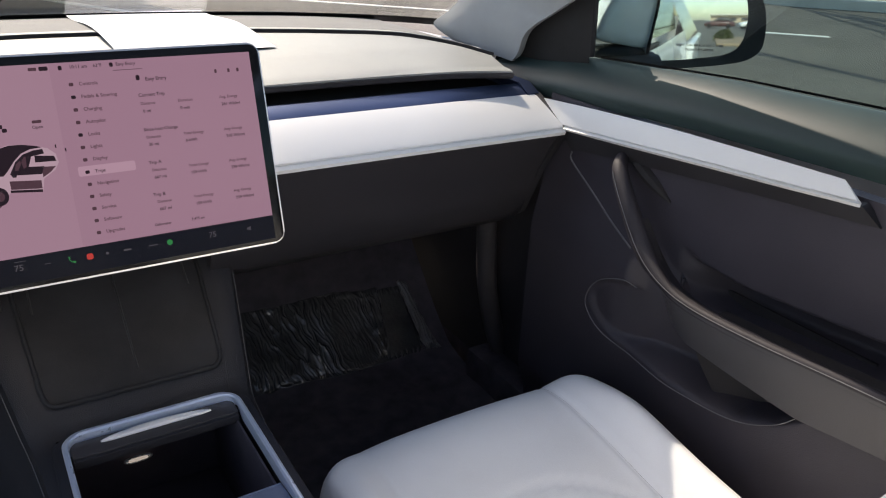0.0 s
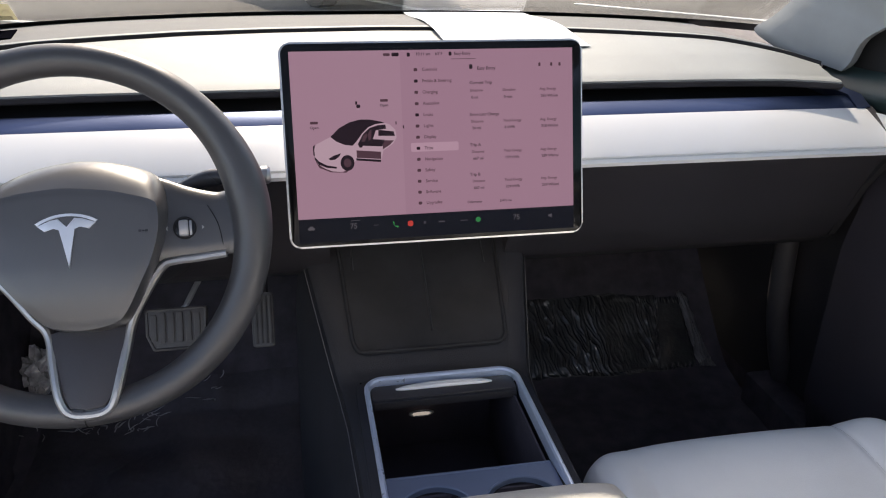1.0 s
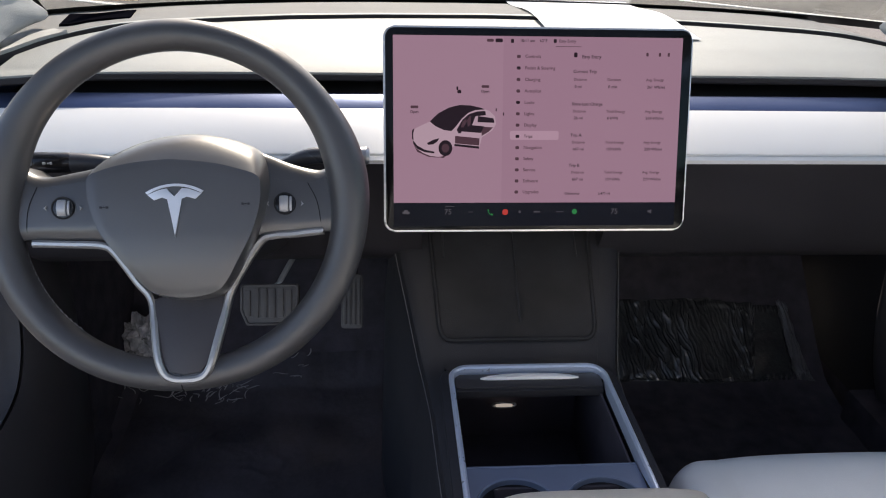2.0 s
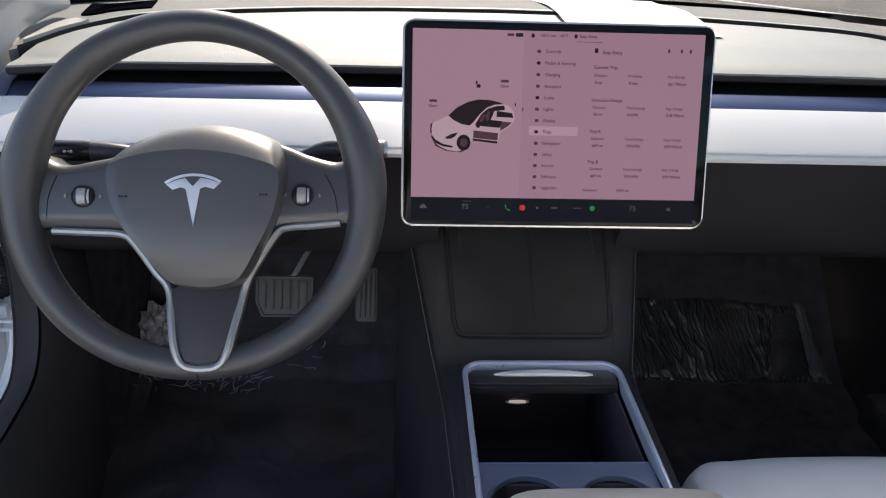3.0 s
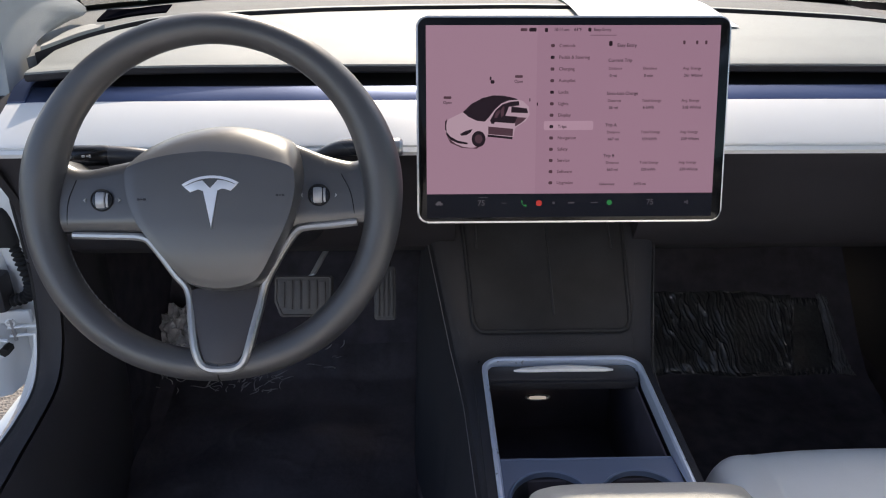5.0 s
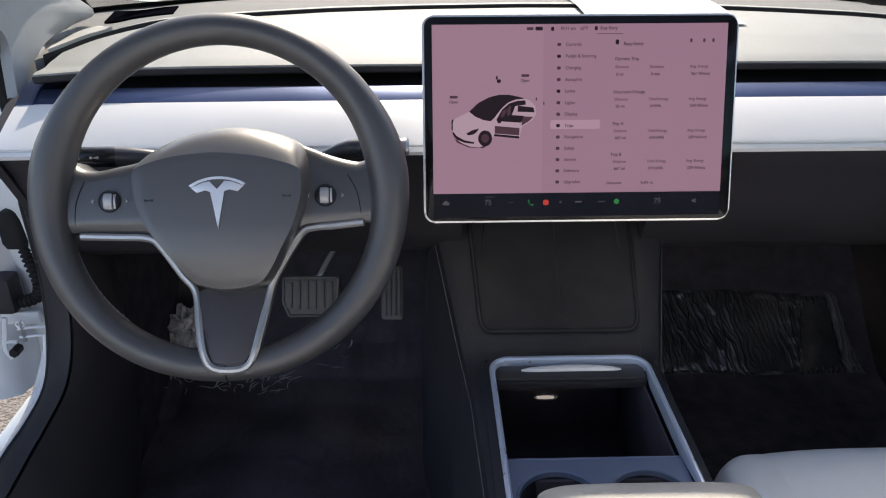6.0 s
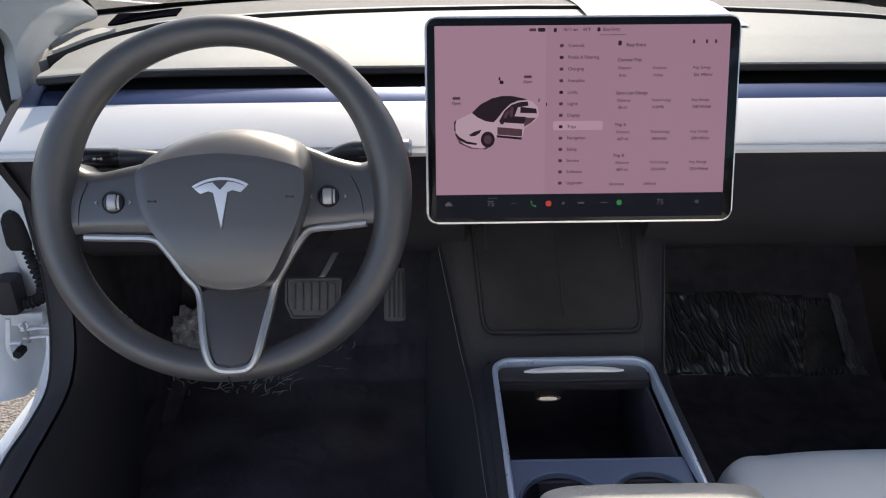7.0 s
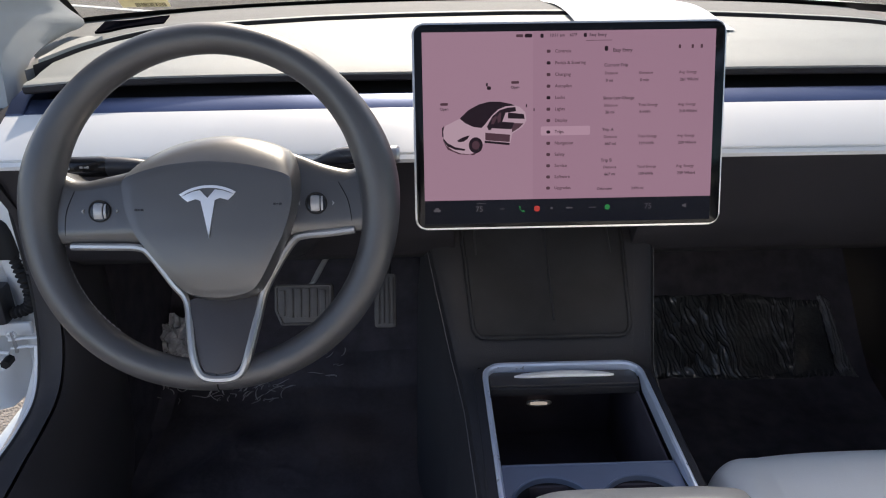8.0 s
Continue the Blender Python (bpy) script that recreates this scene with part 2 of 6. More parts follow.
def sweep(profile, xs, shift=lambda x: (0.0, 0.0)):
    """A closed (y, z) profile carried along x; shift(x) moves it in y and z."""
    rings = []
    for x in xs:
        dy, dz = shift(x)
        rings.append([Vector((x, y + dy, z + dz)) for y, z in profile])
    return loft(rings)


def lerp(a, b, t):
    return a + (b - a) * t


def sstep(a, b, x):
    t = max(0.0, min(1.0, (x - a) / (b - a)))
    return t * t * (3 - 2 * t)


def curve_at(pts, x):
    """Straight-line reading of (x, value) pairs in rising x."""
    if x <= pts[0][0]:
        return pts[0][1]
    for (a, b), (c, d) in zip(pts, pts[1:]):
        if x <= c:
            return lerp(b, d, (x - a) / (c - a))
    return pts[-1][1]


# ---- ground and surroundings ----
def asphalt(name, tone):
    m = bpy.data.materials.new(name)
    m.use_nodes = True
    n, l = m.node_tree.nodes, m.node_tree.links
    b = n["Principled BSDF"]
    co = n.new("ShaderNodeTexCoord")
    big, grit, vor = n.new("ShaderNodeTexNoise"), n.new("ShaderNodeTexNoise"), n.new("ShaderNodeTexVoronoi")
    big.inputs["Scale"].default_value, big.inputs["Detail"].default_value = 0.7, 6
    grit.inputs["Scale"].default_value, grit.inputs["Detail"].default_value = 90, 4
    vor.inputs["Scale"].default_value = 120
    for t in (big, grit, vor):
        l.new(co.outputs["Object"], t.inputs["Vector"])
    r1, r2 = n.new("ShaderNodeValToRGB"), n.new("ShaderNodeValToRGB")
    r1.color_ramp.elements[0].position, r1.color_ramp.elements[1].position = 0.3, 0.75
    r1.color_ramp.elements[0].color, r1.color_ramp.elements[1].color = (0.080 * tone, 0.076 * tone, 0.070 * tone, 1), (0.125 * tone, 0.120 * tone, 0.110 * tone, 1)
    r2.color_ramp.elements[0].color, r2.color_ramp.elements[1].color = (0.55, 0.53, 0.5, 1), (1.5, 1.45, 1.38, 1)
    r2.color_ramp.elements[0].position, r2.color_ramp.elements[1].position = 0.3, 0.7
    l.new(big.outputs[0], r1.inputs[0])
    l.new(grit.outputs[0], r2.inputs[0])
    mx = n.new("ShaderNodeMix")
    mx.data_type, mx.blend_type = "RGBA", "MULTIPLY"
    mx.inputs[0].default_value = 1
    l.new(r1.outputs[0], mx.inputs[6])
    l.new(r2.outputs[0], mx.inputs[7])
    l.new(mx.outputs[2], b.inputs["Base Color"])
    b.inputs["Roughness"].default_value = 0.9
    bp = n.new("ShaderNodeBump")
    bp.inputs["Distance"].default_value = 0.006
    l.new(vor.outputs[0], bp.inputs["Height"])
    l.new(bp.outputs[0], b.inputs["Normal"])
    return m


M_asphalt = asphalt("dusty_pale_asphalt", 1.5)
# Darker copy of the asphalt for the ground beyond the side window.
M_side_asphalt = asphalt("side_view_dark_asphalt", 0.95)
M_line = surf("worn_line_paint", (0.72, 0.71, 0.66), 0.7, 0.2, 20, 0.4, 150)
M_concrete = surf("pale_concrete", (0.55, 0.53, 0.48), 0.85, 0.12, 5, 0.4, 120)
M_soil = surf("dry_soil", (0.30, 0.22, 0.15), 0.95, 0.25, 8, 0.8, 60)
M_leaf = surf("dusty_leaf", (0.07, 0.085, 0.03), 0.7, 0.35, 6, 0.2)
M_bark = surf("bark", (0.16, 0.12, 0.09), 0.9, 0.3, 25, 1.0, 60)

bm = bmesh.new()
ring = [[Vector((r * math.cos(a), r * math.sin(a), 0)) for a in [2 * math.pi * k / 48 for k in range(48)]] for r in (0.5, 4, 12, 40, 200, 1500)]
loft(ring, True, False, bm)
bm.verts.ensure_lookup_table()
bm.faces.new(bm.verts[:48])
tagged(part("ground", bm, M_asphalt), "sunlit pale grey asphalt of a parking lot with coarse grit", "ground", kind="structure")
# Added sheet that dims the ground in the side window's view.
lane = [(4.6, -60), (60, -60), (60, 24), (30, 16), (7.5, 7.7), (5.5, 6.3), (4.9, 2)]
tagged(part("road", prism(lane, Matrix.Identity(4), 0.002), M_side_asphalt), "added darker sheet of asphalt where the side window looks out", "road", kind="structure")


def parking_line(a, b, w=0.1):
    a, b = Vector((*a, 0)), Vector((*b, 0))
    d = (b - a).normalized()
    s = Vector((-d.y, d.x, 0)) * w / 2
    k = 24
    rnd = random.Random(int(a.x * 100) + 7)
    rings = []
    for i in range(k + 1):
        p = a.lerp(b, i / k)
        e = 1 + rnd.uniform(-0.06, 0.06)
        rings.append([p - s * e, p + s * e, p + s * e + Vector((0, 0, 0.006)), p - s * e + Vector((0, 0, 0.006))])
    ob = part("parking_line", loft(rings), M_line)
    return tagged(ob, "worn white painted parking line on the asphalt", "parking line", "parking lines", "structure")


parking_line((3.4, 8.75), (8.2, 4.32), 0.11)
parking_line((0.35, 10.1), (1.95, 7.2), 0.1)
parking_line((-6.5, 9.6), (-2.3, 7.35), 0.1)

# kerbed island beyond the passenger side
kerb = thing("kerb_island", (13.5, 6.2, 0), "low pale concrete kerb round a planted island", "kerb", kind="structure")
isl = [(13.6 + 3.2 * math.cos(a) * (1 + 0.1 * math.sin(3 * a)), 6.6 + 1.6 * math.sin(a)) for a in [2 * math.pi * k / 40 for k in range(40)]]
inn = [(13.6 + (x - 13.6) * 0.93, 6.6 + (y - 6.6) * 0.9) for x, y in isl]
part("kerb", frame_ring(isl, inn, Matrix.Identity(4), 0.15, 0.02), M_concrete, kerb)
part("soil", prism(inn, Matrix.Identity(4), 0.12, 0.01), M_soil, kerb, "dry brown soil")


def tree(at, height, spread, seed, name="tree", label="small street tree with a thin dusty green crown"):
    rnd = random.Random(seed)
    t = thing(name, at, label, "tree")
    base = Vector(at)
    trunk = bmesh.new()
    tips = []

    def limb(p, d, length, r, level):
        pts = [p]
        q = p.copy()
        dd = d.normalized()
        for _ in range(6):
            dd = (dd + Vector((rnd.uniform(-.22, .22), rnd.uniform(-.22, .22), rnd.uniform(-.05, .16)))).normalized()
            q = q + dd * length / 6
            pts.append(q.copy())
        tube(pts, [r * (1 - 0.75 * i / 6) for i in range(7)], 7, bm=trunk)
        if level < 3:
            for k in range(4 if level else 6):
                i = rnd.randint(3, 6)
                nd = (dd + Vector((rnd.uniform(-1, 1), rnd.uniform(-1, 1), rnd.uniform(0, 0.7)))).normalized()
                limb(pts[i], nd, length * 0.58 * spread, r * 0.45, level + 1)
        if level >= 1:
            tips.extend(pts[2:])
    limb(base, Vector((0, 0, 1)), height * 0.5, height * 0.028, 0)
    part("trunk", trunk, M_bark, t)
    vs, fs = [], []
    for p in tips:
        for _ in range(7):
            c = p + Vector((rnd.gauss(0, .16), rnd.gauss(0, .16), rnd.gauss(0, .13)))
            a = Vector((rnd.gauss(0, 1), rnd.gauss(0, 1), rnd.gauss(0, 1))).normalized()
            b = a.orthogonal().normalized()
            s = rnd.uniform(.03, .07)
            k = len(vs)
            vs += [c - a * s, c + b * s * .5, c + a * s, c - b * s * .5]
            fs.append((k, k + 1, k + 2, k + 3))
    me = bpy.data.meshes.new("crown")
    me.from_pydata(vs, [], fs)
    me.materials.append(M_leaf)
    ob = new("crown", me)
    ob.parent, ob.matrix_parent_inverse = t, Matrix.Translation(-base)
    tagged(ob, "thin crown of small leaves", kind="stuff")
    return t


tree((10.9, 9.2, 0.0), 5.4, 1.1, 4)

# lamp post whose long shadow falls across the lot
lamp = thing("lamp_post", (6.95, 12.4, 0), "tall dark steel parking lot lamp post", "lamp post")
part("base", tube([(6.95, 12.4, 0), (6.95, 12.4, 0.7)], 0.25, 20), M_concrete, lamp, "round concrete footing")
part("pole", tube([(6.95, 12.4, 0.7), (6.95, 12.4, 4), (6.95, 12.4, 10.5)], [0.09, 0.085, 0.07], 14), M_steel, lamp)
part("lamp_head", rbox(6.65, 7.25, 12.0, 12.75, 10.5, 10.65, 0.03), M_black, lamp)

# things behind the car that only the door mirror sees
def shrub(at, r, seed):
    rnd = random.Random(seed)
    t = thing("shrub", at, "rounded olive shrub in a bed of brown soil", "shrub", "shrubs behind the lot")
    vs, fs = [], []
    for _ in range(1500):
        a, c = rnd.uniform(0, 6.28), rnd.uniform(0, 1)
        rr = r * rnd.uniform(.7, 1.0) * (1 + .12 * math.sin(5 * a))
        p = Vector(at) + Vector((rr * math.cos(a) * math.sqrt(1 - c * c), rr * math.sin(a) * math.sqrt(1 - c * c), rr * c * .9))
        u = Vector((rnd.gauss(0, 1), rnd.gauss(0, 1), rnd.gauss(0, 1))).normalized()
        w = u.orthogonal().normalized()
        k = len(vs)
        s = rnd.uniform(.05, .1)
        vs += [p - u * s, p + w * s * .6, p + u * s, p - w * s * .6]
        fs.append((k, k + 1, k + 2, k + 3))
    me = bpy.data.meshes.new("crown")
    me.from_pydata(vs, [], fs)
    me.materials.append(M_leaf)
    ob = new("crown", me)
    ob.parent, ob.matrix_parent_inverse = t, Matrix.Translation(-Vector(at))
    tagged(ob, kind="stuff")


def parked_car(at, turn, paint, label):
    """A plain saloon seen small and far off."""
    t = thing("parked_car", at, label, "car", "cars parked behind the lot")
    m = Matrix.Translation(at) @ pose(0, 0, 0, 0, 0, turn)

    def ring(y, w, z0, z1):
        return [m @ Vector((w * math.copysign(abs(math.cos(a)) ** 0.5, math.cos(a)), y, (z0 + z1) / 2 + (z1 - z0) / 2 * math.copysign(abs(math.sin(a)) ** 0.5, math.sin(a)))) for a in [2 * math.pi * (k + .5) / 20 for k in range(20)]]
    part("body", loft([ring(*q) for q in ((-2.3, .7, .4, .75), (-2.2, .85, .3, .9), (-1.2, .91, .25, 1.0), (1.0, .91, .25, .98), (2.1, .85, .3, .8), (2.25, .7, .4, .65))]), paint, t, angle=60)
    part("cabin", loft([ring(*q) for q in ((-1.9, .6, .9, .98), (-1.2, .66, .9, 1.38), (0.1, .66, .9, 1.42), (0.9, .62, .9, 1.02))]), M_gloss, t, "dark glazed cabin", angle=60)
    for sx in (-.82, .82):
        for sy in (-1.4, 1.4):
            part("wheel", tube([m @ Vector((sx - .1, sy, .33)), m @ Vector((sx + .1, sy, .33))], .33, 18), M_seal, t)


# The first stands ahead, out of view, added for the shadow it casts.
parked_car((0.30, 10.2, 0), 28, surf("grey_car_paint", (0.10, 0.11, 0.12), 0.3, 0.05, 4, 0, 300, coat=0.5), "unseen dark grey saloon added ahead to cast a shadow on the asphalt")
parked_car((7.5, -38.0, 0), 80, M_paint, "white saloon parked across the lot")
parked_car((2.6, -40.0, 0), 95, surf("maroon_car_paint", (0.09, 0.03, 0.03), 0.3, 0.05, 4, 0, 300, coat=0.5), "dark maroon saloon parked across the lot")
shrub((3.6, -13.2, 0), 0.75, 3)
shrub((5.6, -14.0, 0), 0.9, 9)
shrub((2.0, -16.0, 0), 0.6, 12)
bed = thing("planting_bed", (6, -14.5, 0), "bed of bare reddish brown soil", "planting bed", kind="structure")
part("soil", rbox(1.5, 12, -18, -12.2, 0, 0.1, 0.03), M_soil, bed)
M_wall = surf("tan_stucco", (0.50, 0.40, 0.30), 0.9, 0.08, 3, 0.3, 90)
shop = thing("building", (30, -160, 0), "low tan stucco building with a flat overhanging roof", "building")
part("wall", rbox(2, 70, -166, -160, 0, 3.6, 0.03), M_wall, shop)
part("roof", rbox(1.2, 70.8, -166.8, -158.5, 3.6, 4.2, 0.05), M_concrete, shop, "pale flat roof slab")
for k in range(9):
    part("window", rbox(6 + 7 * k, 10 + 7 * k, -160.05, -159.94, 0.9, 2.6, 0.02), M_gloss, shop)


# ---- the car: floor, shell and glass ----
def floor_z(y):
    return curve_at([(-2.0, 0.27), (0.34, 0.27), (0.40, 0.285), (0.46, 0.34), (0.74, 0.64), (0.80, 0.72)], y)


def carpet(u, v):
    x, y = lerp(-0.70, 0.72, u), lerp(-1.25, 0.80, v)
    z = floor_z(y)
    t = max(0.0, 1 - abs(x + 0.01) / 0.16)
    z += 0.16 * sstep(0, 1, t)
    z += 0.012 * noise.noise(Vector((x * 9, y * 9, 0)))
    return (x, y, z)


tagged(part("floor", sheet(carpet, 90, 110, (0, 0, -0.03)), M_carpet), "black carpeted car floor rising to the toe board", "floor", kind="structure")
shell = thing("car_shell", (0, 0, 0.2), "white car body shell around the cabin", "car body", kind="structure")
part("firewall", rbox(-0.80, 0.80, 0.90, 0.93, 0.25, 0.93, 0.004), M_carpet, shell)
for s in (-1, 1):
    part("inner_rocker", rbox(s * 0.69 + 0.008, s * 0.77, -1.9, 0.30, 0.20, 0.335, 0.01), M_carpet, shell)
    part("side_liner", rbox(s * 0.762, s * 0.778, 0.02 if s > 0 else 0.26, 0.84, 0.20, 0.93, 0.004), M_carpet, shell)
part("floor_pan", rbox(-0.84, 0.84, -1.9, 0.85, 0.17, 0.21, 0.01), M_grey, shell)


# windshield: rises from the cowl to the roof header
def ws_base(x):
    tab = [(0.0, 0.880), (0.2, 0.874), (0.33, 0.858), (0.5, 0.815), (0.6, 0.775), (0.7, 0.727), (0.78, 0.672), (0.84, 0.600)]
    return sum(curve_at(tab, abs(x + 0.01 + d)) for d in (-0.03, -0.01, 0.01, 0.03)) / 4


def ws(u, v):
    x0 = lerp(-0.84, 0.82, u)
    yb = ws_base(x0) + 0.02
    base = Vector((x0, yb, 0.955))
    x1 = x0 * 0.80
    top = Vector((x1, -0.10 - 0.16 * (abs(x0) / 0.83) ** 2, 1.395 - 0.05 * (abs(x0) / 0.83) ** 2))
    p = base.lerp(top, v)
    p.z += 0.035 * math.sin(math.pi * v) ** 1.6
    return p


shield = part("windshield", sheet(ws, 40, 24, 0.0045), M_glass)
tagged(shield, "large raked clear windshield with faint reflections of the dash", "windshield", kind="structure")
part("frit_edge", sheet(lambda u, v: Vector(ws(lerp(0.0, 0.022, u), v)) + Vector((0, -0.004, -0.005)), 4, 24, 0.001), M_seal, shield, "black ceramic band along the side edge")
part("frit_band", sheet(lambda u, v: Vector(ws(u, v * 0.040)) + Vector((0, 0, 0.001)) - Vector((0, 0.004, 0.004)), 40, 2, 0.001), M_seal, shield, "black ceramic band along the lower edge")


# roof: metal rails round a tinted glass panel, closed behind
def roof_pt(u, v):
    x = lerp(-0.68, 0.67, u)
    y = lerp(-0.10 - 0.16 * (abs(x) / 0.64) ** 2, -1.95, v)
    return (x, y, 1.395 - 0.05 * (abs(x) / 0.64) ** 2 + 0.05 * math.sin(math.pi * min(1, v * 0.9)) - 0.12 * v * v)


roof = part("roof_glass", sheet(lambda u, v: roof_pt(lerp(0.06, 0.94, u), lerp(0.06, 1, v)), 24, 24, 0.005), M_roofglass)
tagged(roof, "dark tinted panoramic glass roof", "glass roof", kind="structure")
part("header_rail", sheet(lambda u, v: Vector(roof_pt(u, lerp(-0.01, 0.065, v))) + Vector((0, 0, -0.002)), 24, 3, -0.03), M_pillar, shell)
for s in (0.0, 1.0):
    part("roof_rail", sheet(lambda u, v: Vector(roof_pt(lerp(s, 0.065 if s == 0 else 0.935, u), v)) + Vector((0, 0, -0.003)), 3, 24, 0.03), M_pillar, shell)
part("rear_panel", rbox(-0.75, 0.75, -2.02, -1.97, 0.2, 1.0, 0.01), M_carpet, shell)
part("rear_window", sheet(lambda u, v: (lerp(-0.62, 0.62, u) * lerp(1.0, 1.12, v), lerp(-1.95, -2.0, v), lerp(1.262, 0.99, v)), 8, 6, 0.004), M_rearglass, shell, "tinted rear window")
hood = part("hood", sheet(lambda u, v: (lerp(-0.80, 0.80, u), lerp(0.93 - 0.22 * (2 * u - 1) ** 2, 1.95 - 0.25 * (2 * u - 1) ** 2, v), 0.925 - 0.02 * (2 * u - 1) ** 4 - 0.20 * v ** 1.6 - 0.02 * v), 24, 20, -0.02), M_paint, shell)
for s in (-1, 1):
    part("fender", sheet(lambda u, v: (s * (0.80 + 0.11 * math.sin(u * math.pi / 2)), lerp(0.28, 1.9, v), 0.93 - 0.55 * u ** 1.6 - 0.16 * v ** 2), 14, 20, 0.01), M_paint, shell)
    if s > 0:      # the rear door on the driver's side stands open
        part("rear_side", rbox(s * 0.86, s * 0.915, -2.3, -0.98, 0.3, 0.93, 0.03), M_paint, shell)
        part("rear_side_glass", sheet(lambda u, v: (s * lerp(0.868, 0.655, v), lerp(-1.0, lerp(-2.2, -1.9, v), u), lerp(0.935, 1.325, v)), 10, 8, 0.004), M_rearglass, shell, "tinted rear side window")
    part("sill", rbox(s * 0.77, s * 0.90, -1.0, 0.30, 0.22, 0.36, 0.03), M_paint, shell)


# A-pillar trims
def pillar(side):
    cx = -0.01
    L = [(0.728, 0.44, 0.955), (0.727, 0.515, 0.975), (0.726, 0.465, 1.005), (0.725, 0.42, 1.035), (0.715, 0.33, 1.10), (0.63, -0.10, 1.345), (0.62, -0.18, 1.375)]
    R = [(0.727, 0.245, 0.950), (0.726, 0.228, 0.968), (0.726, 0.214, 1.000), (0.730, 0.190, 1.022), (0.738, 0.115, 1.068), (0.710, -0.22, 1.26), (0.690, -0.30, 1.335)]
    if side < 0:
        L = [(0.730, 0.235, 0.905), (0.732, 0.265, 0.962), (0.735, 0.40, 0.975), (0.733, 0.492, 0.983), (0.726, 0.36, 1.057), (0.64, -0.10, 1.345), (0.63, -0.18, 1.375)]
        R = [(0.724, 0.168, 0.915), (0.725, 0.175, 0.953), (0.729, 0.184, 0.996), (0.736, 0.150, 1.030), (0.745, 0.055, 1.085), (0.70, -0.22, 1.26), (0.68, -0.30, 1.335)]
    bulge = 0.008
    a, b = spline(L, 28), spline(R, 28)
    rings = []
    for p, q in zip(a, b):
        mid = (p + q) / 2 + Vector((-bulge, 0, 0.006))
        out = (p + q) / 2 + Vector((0.028, 0.02, 0))
        pts = [p, p.lerp(mid, 0.45) + Vector((-0.006, 0, 0)), mid, q.lerp(mid, 0.45) + Vector((-0.004, 0, 0)), q, q + Vector((0.02, 0.01, 0)), out, p + Vector((0.02, 0, 0))]
        rings.append([Vector((side * (t.x - cx * 0) + (cx if side > 0 else cx * 0.5), t.y, t.z)) for t in pts])
    ob = part("pillar_trim", loft(rings), M_pillar, shell, "pale grey fabric-covered windshield pillar", angle=50)
    return ob


pillar(1), pillar(-1)


# ---- dashboard ----
XL, XR, XC = -0.726, 0.694, -0.012
dash = thing("dashboard", (XC, 0.2, 0.6), "full-width car dashboard with white trim and a dark vinyl top", "dashboard")


def slot_y(x):
    h = abs(x - XC)
    tab = [(0.0, 0.528), (0.19, 0.516), (0.33, 0.494), (0.44, 0.460), (0.54, 0.420), (0.60, 0.383), (0.635, 0.343), (0.66, 0.297), (0.68, 0.247), (0.695, 0.204), (0.705, 0.188)]
    return sum(curve_at(tab, abs(h + d)) for d in (-0.012, -0.004, 0.004, 0.012)) / 4


def pad_z(y):
    return curve_at([(0.185, 0.9590), (0.20, 0.9620), (0.30, 0.9725), (0.40, 0.9775), (0.52, 0.979)], y)


def front_y(x):
    h = abs(x - XC) / 0.68
    return 0.182 - 0.035 * h ** 6


def pad_top(u, v):
    x = lerp(-0.692, 0.650 + 0.020 * v, u)
    y = lerp(front_y(x), max(front_y(x) + 0.006, slot_y(x)), v)
    edge = min(1, (v * (slot_y(x) - front_y(x))) / 0.010)
    z = pad_z(y) - 0.0015 * (1 - edge) ** 2
    return (x, y, z - 0.003 * sstep(0.56, 0.68, abs(x - XC)))


part("pad", sheet(pad_top, 160, 24, (0, 0, -0.003)), M_pad, dash, "grained mid-grey vinyl top pad")
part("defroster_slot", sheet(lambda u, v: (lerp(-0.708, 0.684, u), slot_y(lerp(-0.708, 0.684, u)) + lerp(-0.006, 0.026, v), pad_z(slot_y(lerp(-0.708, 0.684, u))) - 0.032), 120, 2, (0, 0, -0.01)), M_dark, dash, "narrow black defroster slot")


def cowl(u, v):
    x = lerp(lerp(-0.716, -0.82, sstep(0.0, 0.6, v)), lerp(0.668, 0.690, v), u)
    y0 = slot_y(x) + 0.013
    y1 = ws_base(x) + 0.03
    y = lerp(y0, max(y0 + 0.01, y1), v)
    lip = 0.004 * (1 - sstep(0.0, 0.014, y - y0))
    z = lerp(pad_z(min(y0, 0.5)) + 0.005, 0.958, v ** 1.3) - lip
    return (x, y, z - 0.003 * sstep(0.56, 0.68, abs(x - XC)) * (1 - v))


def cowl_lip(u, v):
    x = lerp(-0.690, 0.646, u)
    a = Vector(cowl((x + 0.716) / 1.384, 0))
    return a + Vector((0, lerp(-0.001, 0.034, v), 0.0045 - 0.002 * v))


def slot_shade(u, v):
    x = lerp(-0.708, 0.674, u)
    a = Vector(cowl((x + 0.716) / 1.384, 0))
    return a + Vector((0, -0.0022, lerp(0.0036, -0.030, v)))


# Dark strip over the lip's pale front face, painted shade of the slot.
part("slot_shade", sheet(slot_shade, 140, 2, (0, 0.0008, 0)), M_dark, dash, "black strip for the shade at the rear of the slot")
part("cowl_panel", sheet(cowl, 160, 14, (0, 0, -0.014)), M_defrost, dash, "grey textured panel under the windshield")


def grille_pt(u, v):
    a, b, c, d = Vector((-0.726, 0.496)), Vector((-0.602, 0.480)), Vector((-0.643, 0.651)), Vector((-0.758, 0.634))
    p = a.lerp(b, u).lerp(d.lerp(c, u), v)
    y0, y1 = slot_y(p.x) + 0.013, ws_base(p.x) + 0.03
    w = max(0.0, min(1.0, (p.y - y0) / (y1 - y0)))
    return (p.x, p.y, lerp(pad_z(min(y0, 0.5)) + 0.005, 0.958, w ** 1.3) + 0.0020)


